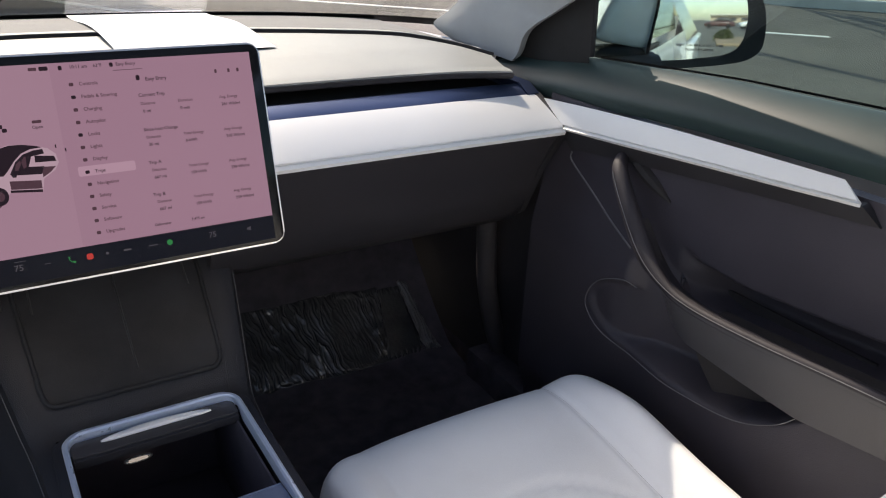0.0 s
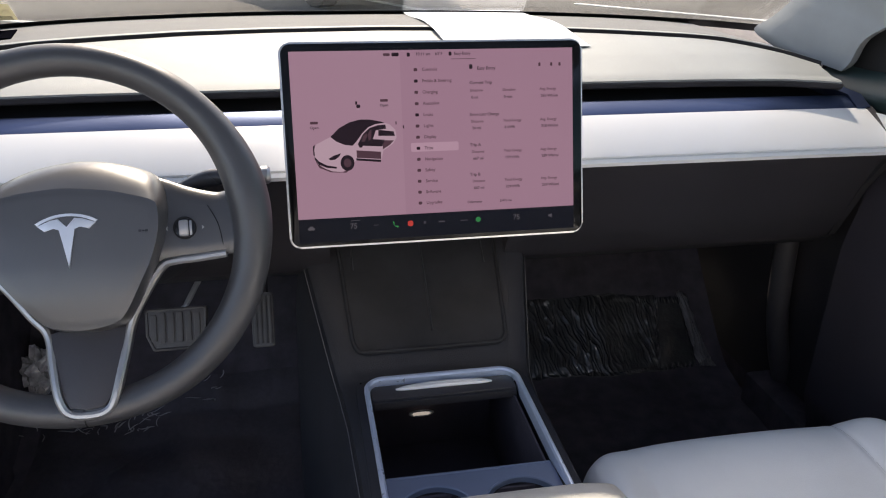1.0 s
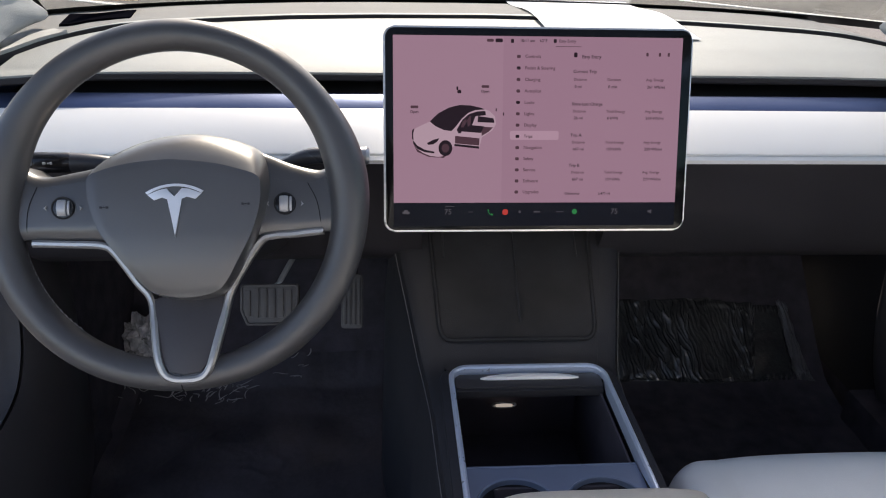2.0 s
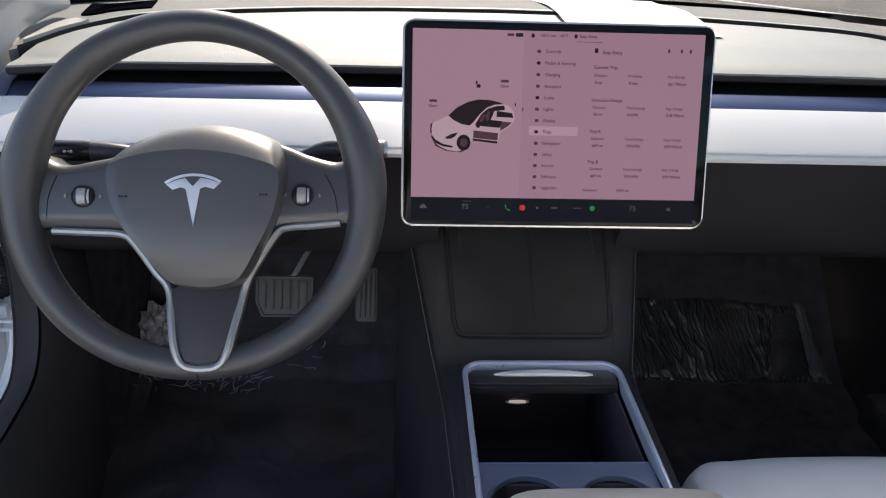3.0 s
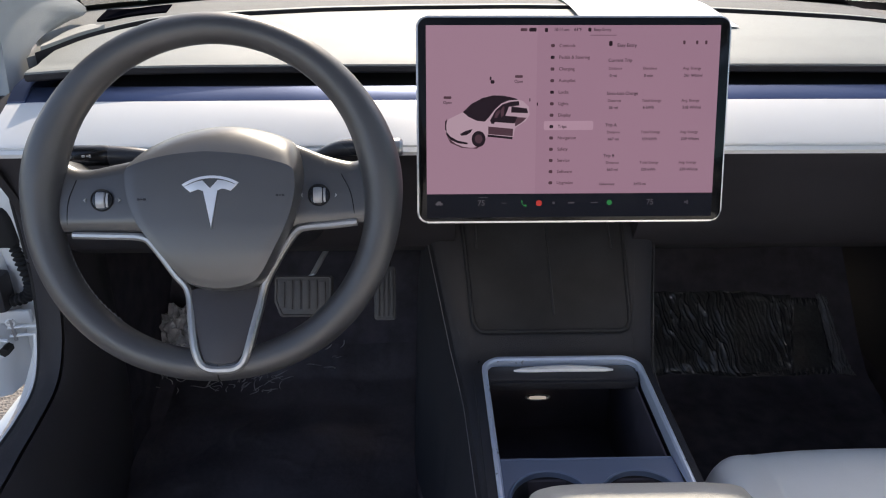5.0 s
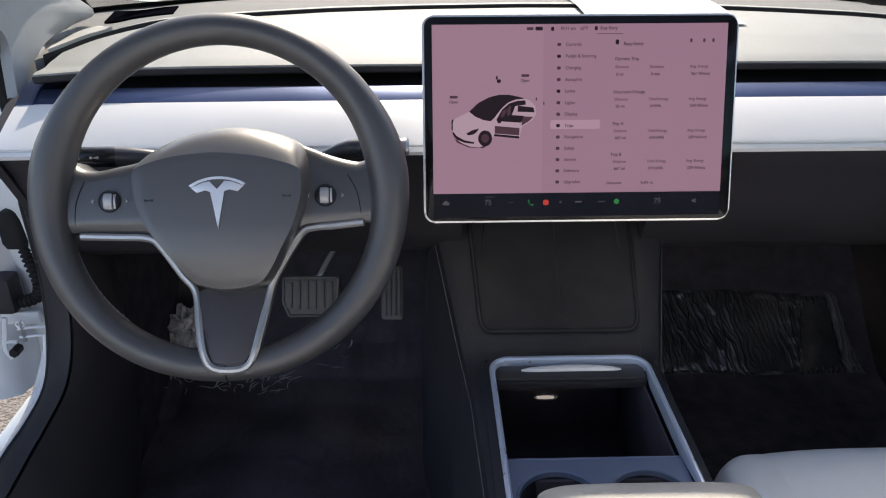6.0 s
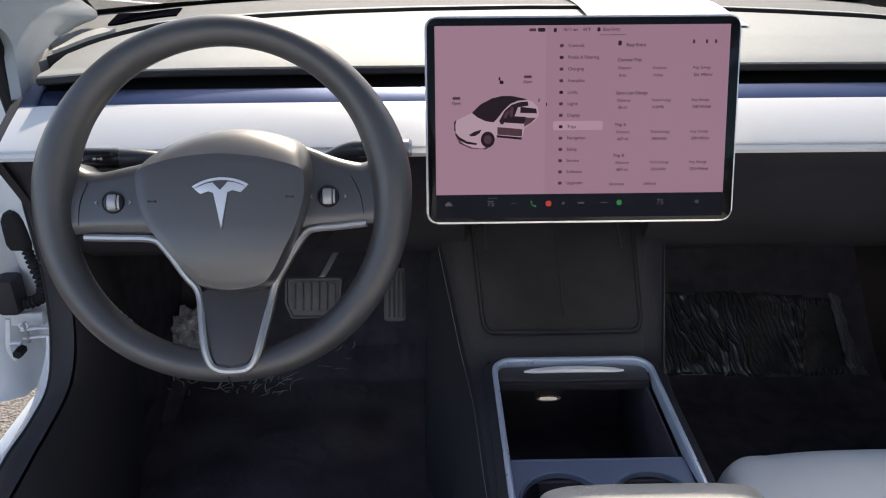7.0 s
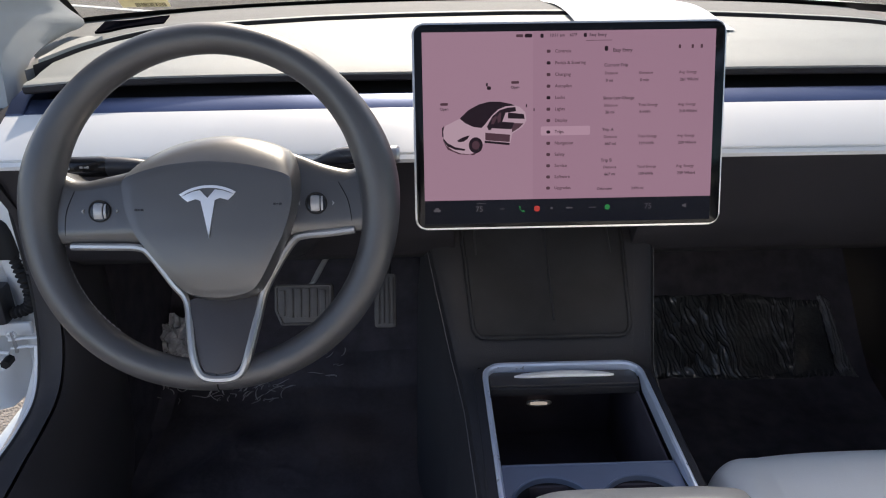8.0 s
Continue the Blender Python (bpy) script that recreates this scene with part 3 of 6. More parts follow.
part("speaker_grille", sheet(grille_pt, 12, 12, (0, 0, -0.004)), M_grille, dash, "flat black speaker grille let into the panel")


def cowl_end(u, v):
    """Trim that widens from the corner of the pad along the slot; a sunlit patch put into its colour and outline."""
    x = lerp(-0.704, -0.655, u)
    y0 = slot_y(x) + 0.014
    wide = 0.060 * sstep(0.0, 0.45, u) * (1 - sstep(0.55, 1.0, u)) + 0.004 + 0.018 * (1 - u)
    p = Vector((x - 0.030 * v * sstep(0.0, 0.4, u) * (1 - u), y0 + wide * v, 0))
    return (p.x, p.y, pad_z(min(y0, 0.5)) + 0.0065 + 0.0025 * math.sin(math.pi * v))


part("cowl_end", sheet(cowl_end, 24, 8, (0, 0, -0.006)), M_lip, dash, "pale rounded end of the defroster trim, shaped as a sunlit patch")
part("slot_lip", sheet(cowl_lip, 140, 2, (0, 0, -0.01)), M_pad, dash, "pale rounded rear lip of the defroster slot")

xs = [lerp(XL + 0.012, XR - 0.012, k / 60) for k in range(61)]


def taper(x):
    return (0.004 * (abs(x - XC) / 0.7) ** 4, -0.003 * (abs(x - XC) / 0.7) ** 4)


# lip below the pad, the vent cavity and the dark shelf in front of it
part("pad_edge", sweep([(0.1825, 0.9550), (0.1800, 0.9540), (0.1815, 0.9475), (0.186, 0.9445), (0.25, 0.943), (0.25, 0.9545)], [lerp(-0.693, 0.652, k / 60) for k in range(61)], lambda x: (front_y(x) - 0.182, -0.003 * sstep(0.56, 0.68, abs(x - XC)))), M_black, dash, "dark rounded front edge")
part("air_vent", sweep([(0.19, 0.9265), (0.262, 0.9285), (0.262, 0.9375), (0.268, 0.9375), (0.268, 0.918), (0.19, 0.9185)], xs, taper), M_dark, dash, "full-width black air vent")
part("vent_shelf", sweep([(0.128, 0.9220), (0.131, 0.9240), (0.153, 0.9345), (0.158, 0.9345), (0.175, 0.9265), (0.198, 0.9250), (0.198, 0.914), (0.128, 0.912)], xs, taper), M_shelf, dash, "satin black shelf with sky blue put into its colour")
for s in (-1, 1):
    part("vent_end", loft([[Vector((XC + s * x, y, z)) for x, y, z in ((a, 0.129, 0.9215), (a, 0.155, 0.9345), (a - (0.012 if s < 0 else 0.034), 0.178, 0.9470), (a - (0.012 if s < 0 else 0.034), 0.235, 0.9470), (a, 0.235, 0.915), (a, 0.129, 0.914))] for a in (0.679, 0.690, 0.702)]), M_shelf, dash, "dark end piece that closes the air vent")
part("trim_panel", sweep([(0.046, 0.8870), (0.050, 0.8900), (0.090, 0.9085), (0.120, 0.9210), (0.127, 0.9222), (0.127, 0.908), (0.060, 0.878), (0.048, 0.8815)], xs, taper), M_white, dash, "white satin trim panel")
part("trim_lip", sweep([(0.0405, 0.8755), (0.039, 0.8805), (0.043, 0.8840), (0.052, 0.8835), (0.060, 0.8740), (0.046, 0.8735)], xs, taper), M_white, dash, "white lip along the lower edge")
low = [(0.052, 0.8810), (0.055, 0.872), (0.075, 0.845), (0.098, 0.800), (0.118, 0.750), (0.142, 0.705), (0.175, 0.680), (0.30, 0.660), (0.60, 0.66), (0.60, 0.72), (0.20, 0.80), (0.10, 0.868)]
part("lower_panel", sweep(low, [lerp(0.13, XR - 0.004, k / 30) for k in range(31)], taper), M_grey, dash, "dark grained glove box panel")
part("knee_panel", sweep([(y, z) for y, z in low], [lerp(XL + 0.004, -0.13, k / 30) for k in range(31)], taper), M_grey, dash, "dark grained knee panel below the wheel")
part("center_bracket", sweep([(0.12, 0.868), (0.12, 0.815), (0.20, 0.785), (0.30, 0.75), (0.60, 0.75), (0.60, 0.85)], [-0.13, 0.0, 0.13]), M_black, dash)
for x0, x1 in ((XL, XL + 0.012), (XR - 0.012, XR)):
    part("end_cap", sweep([(0.055, 0.866), (0.05, 0.884), (0.13, 0.921), (0.185, 0.926), (0.24, 0.926), (0.55, 0.926), (0.55, 0.66), (0.3, 0.66), (0.142, 0.705), (0.098, 0.80)], [x0, (x0 + x1) / 2, x1]), M_black, dash)

# right-hand footwell: kick panel and its rounded post
kick = thing("kick_panel", (0.72, 0.3, 0.3), "black plastic kick panel beside the footwell", "kick panel", kind="structure")
part("panel", sheet(lambda u, v: (0.745 + 0.01 * math.sin(u * 3.1), lerp(0.02, 0.78, u), lerp(0.28, 0.80, v)), 12, 8, 0.02), M_black, kick)
part("post", tube(spline([(0.700, 0.262, 0.675), (0.703, 0.262, 0.60), (0.712, 0.262, 0.50), (0.735, 0.262, 0.40), (0.76, 0.262, 0.33)], 24), [0.020] * 24, 14), M_gloss, kick, "rounded vertical trim edge")


# ---- touchscreen ----
TILT = 16.0
SCR = pose(0, 0, 0.93, 90 - TILT, 0, 0)       # local x right, y up the glass, z towards the driver
tscreen = thing("touchscreen", (0, 0.03, 0.82), "wide landscape touchscreen with a silver rim showing a trip page", "touchscreen")
SW, SH = 0.365, 0.239
part("housing", prism(rrect(SW, SH, 0.0125, 8), SCR @ pose(0, 0, -0.013), 0.0105, 0.003), M_silver, tscreen, "silver metal rim")
part("bezel", prism(rrect(SW - 0.005, SH - 0.005, 0.011, 8), SCR @ pose(0, 0, -0.0028), 0.0030, 0.0006), M_bezel, tscreen, "glossy black glass")
part("bracket", tube([SCR @ Vector((0, -0.02, -0.012)), SCR @ Vector((0, -0.03, -0.06)), (0, 0.12, 0.86)], 0.035, 16), M_black, tscreen)
G_bg = glow("display_pink", (0.1126, 0.0725, 0.1031))
G_bg2 = glow("display_pink_panel", (0.1057, 0.0662, 0.0963))
G_hi = glow("display_highlight", (0.1396, 0.0944, 0.1302))
G_txt = glow("display_dark_text", (0.0053, 0.0023, 0.0038))
G_mid = glow("display_grey_text", (0.0234, 0.0117, 0.0171))
G_bar = glow("display_dock", (0.0005, 0.0008, 0.0022))
G_green = glow("display_green", (0.0040, 0.0727, 0.0202))
G_red = glow("display_red", (0.1565, 0.0151, 0.0126))
G_dim = glow("display_dim_white", (0.0270, 0.0270, 0.0333))
G_car = glow("display_car_white", (0.1440, 0.1080, 0.1395))
G_cark = glow("display_car_dark", (0.0050, 0.0024, 0.0040))
# display area, in the screen's own metres: left, right, top, bottom, and where the dock begins
DL, DR, DT, DB, DK = -0.1710, 0.1690, 0.1085, -0.1125, -0.0845


def S(px, py):
    """A place on the display by its share of width and height (0..1 from the top left, down to the dock)."""
    return (lerp(DL, DR, px), lerp(DT, DK, py))


display = part("display", prism([(DL, DK), (DR, DK), (DR, DT), (DL, DT)], SCR @ pose(0, 0, 0.0003), 0.0003), G_bg, tscreen, "pale pink lit page", smooth=False)
part("menu_page", prism([S(0.376, 1), S(1, 1), S(1, 0), S(0.376, 0)], SCR @ pose(0, 0, 0.0006), 0.00015), G_bg2, display, smooth=False)
part("dock", prism([(DL, DB), (DR, DB), (DR, DK), (DL, DK)], SCR @ pose(0, 0, 0.0003), 0.0003), G_bar, tscreen, "dark dock bar", smooth=False)
hx, hy = S(0.409, 0.585)
part("menu_highlight", prism(rrect(0.058, 0.0105, 0.002, 3, hx + 0.027, hy - 0.0005), SCR @ pose(0, 0, 0.0008), 0.00015), G_hi, display, smooth=False)


def lettering(text, x, y, size, material, parent, m=None, name="text", align="LEFT", z=0.0010, shear=0.0):
    cu = bpy.data.curves.new(name, "FONT")
    cu.body, cu.size, cu.align_x, cu.align_y = text, size, align, "CENTER"
    cu.resolution_u, cu.extrude, cu.offset = 3, 0.00006, size * 0.010
    cu.shear = shear
    tmp = bpy.data.objects.new(name, cu)
    scene.collection.objects.link(tmp)
    dg = bpy.context.evaluated_depsgraph_get()
    me = bpy.data.meshes.new_from_object(tmp.evaluated_get(dg))
    bpy.data.objects.remove(tmp)
    bm = bmesh.new()
    bm.from_mesh(me)
    bpy.data.meshes.remove(me)
    bm.transform((m or SCR) @ Matrix.Translation((x, y, z)))
    return part(name, bm, material, parent, smooth=False)


def bar(x, y, w, h, material, parent, name="mark", z=0.0009, m=None):
    return part(name, prism(rrect(w, h, min(w, h) * 0.3, 2, x + w / 2, y), (m or SCR) @ pose(0, 0, z), 0.0001), material, parent, smooth=False)


def put(text, px, py, size=0.0058, material=None):
    x, y = S(px, py)
    return lettering(text, x, y, size * 0.82, material or G_txt, display)


for i, word in enumerate(("Controls", "Pedals & Steering", "Charging", "Autopilot", "Locks", "Lights", "Display", "Trips", "Navigation", "Safety", "Service", "Software", "Upgrades")):
    py = 0.118 + i * 0.0680
    x, y = S(0.430, py)
    if word:
        put(word, 0.451, py, 0.0062, G_txt if word == "Trips" else G_mid)
    else:
        bar(S(0.451, py)[0], y, 0.016, 0.0030, G_mid, display)
    bar(x - 0.0025, y, 0.0044, 0.0036, G_txt if i in (1, 4, 7) else G_mid, display, "icon")
for word, px, py, sz in (("Easy Entry", 0.642, 0.106, 0.0066), ("Current Trip", 0.613, 0.193, 0.0064), ("Since Last Charge", 0.611, 0.387, 0.0062),
                         ("Trip A", 0.609, 0.575, 0.0062), ("Trip B", 0.606, 0.760, 0.0062)):
    put(word, px + 0.006, py + 0.011, sz)
bar(*S(0.620, 0.106), 0.0040, 0.0055, G_txt, display, "icon")
ROWS = ((0.240, 0.283, ("Distance", "Duration", "Avg. Energy"), ("0 mi", "0 min", "261 Wh/mi")),
        (0.430, 0.471, ("Distance", "Total Energy", "Avg. Energy"), ("26 mi", "6 kWh", "218 Wh/mi")),
        (0.618, 0.660, ("Distance", "Total Energy", "Avg. Energy"), ("667 mi", "159 kWh", "239 Wh/mi")),
        (0.802, 0.845, ("Distance", "Total Energy", "Avg. Energy"), ("667 mi", "159 kWh", "239 Wh/mi")))
for py, qy, heads, values in ROWS:
    for k, px in enumerate((0.613, 0.731, 0.868)):
        put(heads[k], px + 0.008, py + 0.011, 0.0054, G_mid)
        put(values[k], px + 0.012, qy + 0.011, 0.0058, G_txt)
put("Odometer", 0.600, 0.944, 0.0052)
put("3,475 mi", 0.720, 0.944, 0.0052)
put("10:11 am", 0.432, 0.026, 0.0058)
put("63°F", 0.500, 0.026, 0.0058)
put("Easy Entry", 0.567, 0.026, 0.0058)
bar(*S(0.348, 0.026), 0.0085, 0.0042, G_txt, display, "icon")
bar(*S(0.319, 0.026), 0.0078, 0.0032, G_mid, display)
bar(*S(0.401, 0.028), 0.0036, 0.0045, G_txt, display, "icon")
bar(*S(0.548, 0.026), 0.0036, 0.0045, G_txt, display, "icon")
bar(*S(0.556, 0.058), 0.030, 0.0006, G_mid, display, "rule")
for px in (0.873, 0.917, 0.948):
    bar(*S(px, 0.10), 0.0026, 0.0042, G_mid, display, "icon")
put("Open", 0.300, 0.326, 0.0054)
bar(*S(0.302, 0.297), 0.0090, 0.0030, G_mid, display)
put("Open", 0.057, 0.449, 0.0054)
bar(*S(0.059, 0.420), 0.0090, 0.0030, G_mid, display)
bar(*S(0.219, 0.328), 0.0046, 0.0040, G_txt, display, "icon")
bar(*S(0.216, 0.308), 0.0020, 0.0040, G_txt, display, "icon")


def picture(name, pts, material, z):
    return part(name, prism([S(*p) for p in pts], SCR @ pose(0, 0, z), 0.0001), material, display, smooth=False)


# the little car drawn on the page
picture("car_body", ((0.065, 0.617), (0.066, 0.577), (0.076, 0.547), (0.102, 0.525), (0.125, 0.506), (0.154, 0.456), (0.192, 0.420), (0.228, 0.405), (0.263, 0.408), (0.302, 0.425), (0.331, 0.442), (0.350, 0.474), (0.354, 0.521), (0.341, 0.560), (0.306, 0.599), (0.296, 0.666), (0.257, 0.656), (0.212, 0.648), (0.192, 0.681), (0.173, 0.709), (0.153, 0.718), (0.127, 0.714), (0.102, 0.696), (0.079, 0.668), (0.068, 0.639)), G_car, 0.00095)
picture("car_glass", ((0.125, 0.506), (0.154, 0.457), (0.192, 0.422), (0.228, 0.407), (0.263, 0.409), (0.302, 0.424), (0.314, 0.433), (0.282, 0.437), (0.257, 0.454), (0.234, 0.491), (0.212, 0.541), (0.199, 0.563), (0.173, 0.557), (0.144, 0.534)), G_cark, 0.00108)
picture("car_interior", ((0.217, 0.558), (0.237, 0.496), (0.260, 0.461), (0.289, 0.445), (0.316, 0.442), (0.318, 0.467), (0.282, 0.475), (0.275, 0.508), (0.270, 0.528), (0.312, 0.534), (0.302, 0.574), (0.238, 0.566)), G_cark, 0.00108)
picture("car_seat", ((0.253, 0.499), (0.262, 0.472), (0.267, 0.475), (0.265, 0.526), (0.256, 0.537)), G_mid, 0.00112)
picture("car_seat", ((0.237, 0.508), (0.250, 0.490), (0.252, 0.508), (0.241, 0.541), (0.232, 0.541)), G_mid, 0.00112)
picture("car_rear_door", ((0.291, 0.473), (0.344, 0.485), (0.348, 0.513), (0.290, 0.509)), G_cark, 0.00108)
picture("car_rear_panel", ((0.312, 0.537), (0.344, 0.540), (0.328, 0.567), (0.304, 0.592), (0.304, 0.559)), G_mid, 0.00108)
picture("car_front_door", ((0.212, 0.592), (0.297, 0.606), (0.296, 0.650), (0.212, 0.637)), G_mid, 0.00108)
picture("car_sill", ((0.210, 0.640), (0.296, 0.655), (0.295, 0.669), (0.210, 0.653)), G_cark, 0.00110)
picture("car_headlamp", ((0.115, 0.636), (0.134, 0.618), (0.158, 0.606), (0.151, 0.627), (0.137, 0.643), (0.120, 0.646)), G_cark, 0.00108)
picture("car_bumper", ((0.067, 0.619), (0.082, 0.651), (0.108, 0.676), (0.142, 0.688), (0.140, 0.698), (0.108, 0.691), (0.081, 0.670), (0.068, 0.639)), G_cark, 0.00108)
picture("car_shadow", ((0.069, 0.645), (0.089, 0.681), (0.121, 0.710), (0.160, 0.722), (0.192, 0.698), (0.173, 0.725), (0.121, 0.719), (0.082, 0.689)), G_mid, 0.00092)
picture("car_edge", ((0.064, 0.561), (0.071, 0.547), (0.068, 0.583), (0.069, 0.619), (0.064, 0.612)), G_cark, 0.00108)
picture("car_mirror", ((0.219, 0.559), (0.227, 0.550), (0.236, 0.559), (0.232, 0.576), (0.223, 0.576)), G_cark, 0.00114)
picture("car_wheel", [(0.179 + 0.0240 * math.cos(a), 0.666 + 0.0480 * math.sin(a)) for a in [2 * math.pi * k / 18 for k in range(18)]], G_cark, 0.00112)
picture("car_rim", [(0.179 + 0.0132 * math.cos(a), 0.666 + 0.0264 * math.sin(a)) for a in [2 * math.pi * k / 18 for k in range(18)]], G_mid, 0.00116)
for px, py in ((0.352, 0.435), (0.378, 0.46)):
    bar(*S(px, py), 0.0012, 0.0036, G_txt, display, "icon")

# dock: temperatures and small symbols
DY = (DK + DB) / 2 + 0.0030


def dx(px):
    return lerp(DL, DR, px)


lettering("75", dx(0.176), DY, 0.0090, G_dim, tscreen, name="temperature")
lettering("75", dx(0.768), DY, 0.0090, G_dim, tscreen, name="temperature")
bar(dx(0.180), DY + 0.0068, 0.011, 0.0006, G_dim, tscreen)
part("car_symbol", prism([(dx(0.030) + a * 0.0085, DY - 0.002 + b * 0.0045) for a, b in ((0, 0), (0, .5), (.18, .55), (.3, 1), (.7, 1), (.82, .55), (1, .5), (1, 0), (.8, 0), (.8, -.15), (.65, -.15), (.65, 0), (.35, 0), (.35, -.15), (.2, -.15), (.2, 0))], SCR @ pose(0, 0, .0008), .0001), G_dim, tscreen, smooth=False)
ph = [(0.0, 1.0), (0.22, 1.0), (0.3, 0.68), (0.18, 0.56), (0.5, 0.2), (0.68, 0.3), (1.0, 0.2), (1.0, 0.0), (0.8, -0.05), (0.4, 0.12), (0.1, 0.5)]
part("phone_symbol", prism([(dx(0.328) + a * 0.0068, DY - 0.004 + b * 0.0072) for a, b in ph], SCR @ pose(0, 0, .0008), .0001), G_green, tscreen, "green phone symbol", smooth=False)
bar(dx(0.381), DY - 0.0003, 0.0066, 0.0066, G_red, tscreen, "red_symbol")
part("round_symbol", prism([(dx(0.638) + 0.0032 * math.cos(a), DY + 0.0032 * math.sin(a)) for a in [2 * math.pi * k / 20 for k in range(20)]], SCR @ pose(0, 0, .0008), .0001), G_green, tscreen, "green round symbol", smooth=False)
for px, w, h in ((0.438, 0.003, 0.003), (0.492, 0.008, 0.0018), (0.572, 0.009, 0.0012), (0.26, 0.006, 0.0008)):
    bar(dx(px), DY, w, h, G_dim, tscreen)
part("speaker_symbol", prism([(dx(0.902) + a * 0.0048, DY + b * 0.0028) for a, b in ((0, -.45), (.4, -.45), (1, -1), (1, 1), (.4, .45), (0, .45))], SCR @ pose(0, 0, .0008), .0001), G_dim, tscreen, smooth=False)


# ---- steering wheel ----
WC = Vector((-0.3785, -0.173, 0.905))
WT = 25.0
WM = Matrix.Translation(WC) @ pose(0, 0, 0, 90 - WT, 0, 0)       # local x right, y up the rim's plane, z to the driver
wheel = thing("steering_wheel", WC, "dark grey leather three-spoke steering wheel with silver spoke trim", "steering wheel")
RX, RY = 0.1640, 0.1645
ringpts = []
for k in range(200):
    a = 2 * math.pi * k / 200
    x, y = RX * math.cos(a), RY * math.sin(a)
    y += 0.003 * max(0, -math.sin(a)) ** 6
    ringpts.append((a, Vector((x, y, 0))))
rings = []
for a, p in ringpts:
    side = abs(math.cos(a)) ** 2
    grip = math.exp(-((math.sin(a) - 0.22) / 0.28) ** 2) * (abs(math.cos(a)) > 0.4)
    rad = 0.0150 + 0.0022 * side + 0.0026 * grip
    n2 = Vector((math.cos(a), math.sin(a), 0))
    rings.append([WM @ (p + n2 * rad * math.cos(b) + Vector((0, 0, 1)) * rad * 1.12 * math.sin(b)) for b in [2 * math.pi * j / 36 for j in range(36)]])
rim = part("rim", loft(rings, True, False, seal=True), M_wheel, wheel, "dark grey leather rim")
bm = bmesh.new()
for k in range(150):
    a = 2 * math.pi * (k + 0.5) / 150
    if not 3.42 < a < 4.05:
        continue
    n2 = Vector((math.cos(a), math.sin(a), 0))
    t2 = Vector((-math.sin(a), math.cos(a), 0))
    p = Vector((RX * math.cos(a), RY * math.sin(a) + 0.003 * max(0, -math.sin(a)) ** 6, 0)) - n2 * 0.0166 + Vector((0, 0, -0.0025))
    tube([WM @ (p - t2 * 0.002), WM @ (p + t2 * 0.002 + Vector((0, 0, 0.0012)))], 0.0006, 4, bm=bm)
tagged(part("stitching", bm, M_thread, rim, "short pale stitches along the inner rim"), kind="stuff")
part("joint", tube([WM @ (Vector((0.0060, -RY + 0.003, 0)) + Vector((0, 0.0152 * math.cos(b), 0.0170 * math.sin(b)))) for b in [math.pi * (0.30 + 0.80 * j / 11) for j in range(12)]], 0.0006, 5), M_seal, rim, "seam in the leather")


def dome(outline, inset, depth, rise, m, sink=0.0):
    """A padded cover: outline rings drawn in towards the middle while rising."""
    cx = sum(p[0] for p in outline) / len(outline)
    cy = sum(p[1] for p in outline) / len(outline)
    rings = [[m @ Vector((x, y, -depth)) for x, y in outline]]
    for k in range(0, 15):
        t = k / 14
        s = 1 - inset * (1 - math.sqrt(max(0.0, 1 - t * t))) if t < 1 else 0
        if k <= 7:
            s, z = 1 - inset * (1 - math.cos(k / 7 * math.pi / 2)), rise * 0.82 * math.sin(k / 7 * math.pi / 2)
        else:
            q = (k - 7) / 7
            s, z = (1 - inset) * (1 - q * 0.985), rise * (0.82 + 0.18 * math.sin(q * math.pi / 2))
        rings.append([m @ Vector((cx + (x - cx) * s, cy - sink * min(1, k / 7) + (y - cy) * s, z)) for x, y in outline])
    return loft(rings)


def smooth_outline(pts, n=72):
    p = [Vector((*q, 0)) for q in pts]
    k = len(p)
    out = []
    for i in range(n):
        u = i / n * k
        a = int(u)
        t = u - a
        w = [p[(a + j - 1) % k] for j in range(4)]
        q = 0.5 * ((2 * w[1]) + (w[2] - w[0]) * t + (2 * w[0] - 5 * w[1] + 4 * w[2] - w[3]) * t * t + (3 * w[1] - 3 * w[2] + w[3] - w[0]) * t ** 3)
        out.append((q.x, q.y))
    return out


# airbag cover: pairs of base outline and face outline, clockwise from the top
HUB_PAIRS = (((0.0117, 0.0706), (0.0060, 0.0424)), ((0.0443, 0.0670), (0.0397, 0.0391)), ((0.0715, 0.0580), (0.0660, 0.0328)), ((0.0815, 0.0470), (0.0780, 0.0285)),
             ((0.0865, 0.0285), (0.0822, 0.0225)), ((0.0860, 0.0080), (0.0825, 0.0030)), ((0.0790, -0.0200), (0.0757, -0.0235)), ((0.0680, -0.0460), (0.0640, -0.0475)),
             ((0.0560, -0.0700), (0.0518, -0.0695)), ((0.0435, -0.0850), (0.0395, -0.0805)), ((0.0116, -0.0900), (0.0116, -0.0855)), ((-0.0185, -0.0850), (-0.0160, -0.0800)),
             ((-0.0330, -0.0690), (-0.0290, -0.0675)), ((-0.0500, -0.0460), (-0.0462, -0.0455)), ((-0.0665, -0.0230), (-0.0625, -0.0228)), ((-0.0755, 0.0010), (-0.0712, 0.0005)),
             ((-0.0790, 0.0270), (-0.0735, 0.0235)), ((-0.0705, 0.0430), (-0.0640, 0.0310)), ((-0.0484, 0.0570), (-0.0387, 0.0384)), ((-0.0210, 0.0665), (-0.0120, 0.0418)))
hub_o = smooth_outline([a for a, b in HUB_PAIRS], 120)
hub_i = smooth_outline([b for a, b in HUB_PAIRS], 120)
hcx, hcy = 0.0055, -0.018


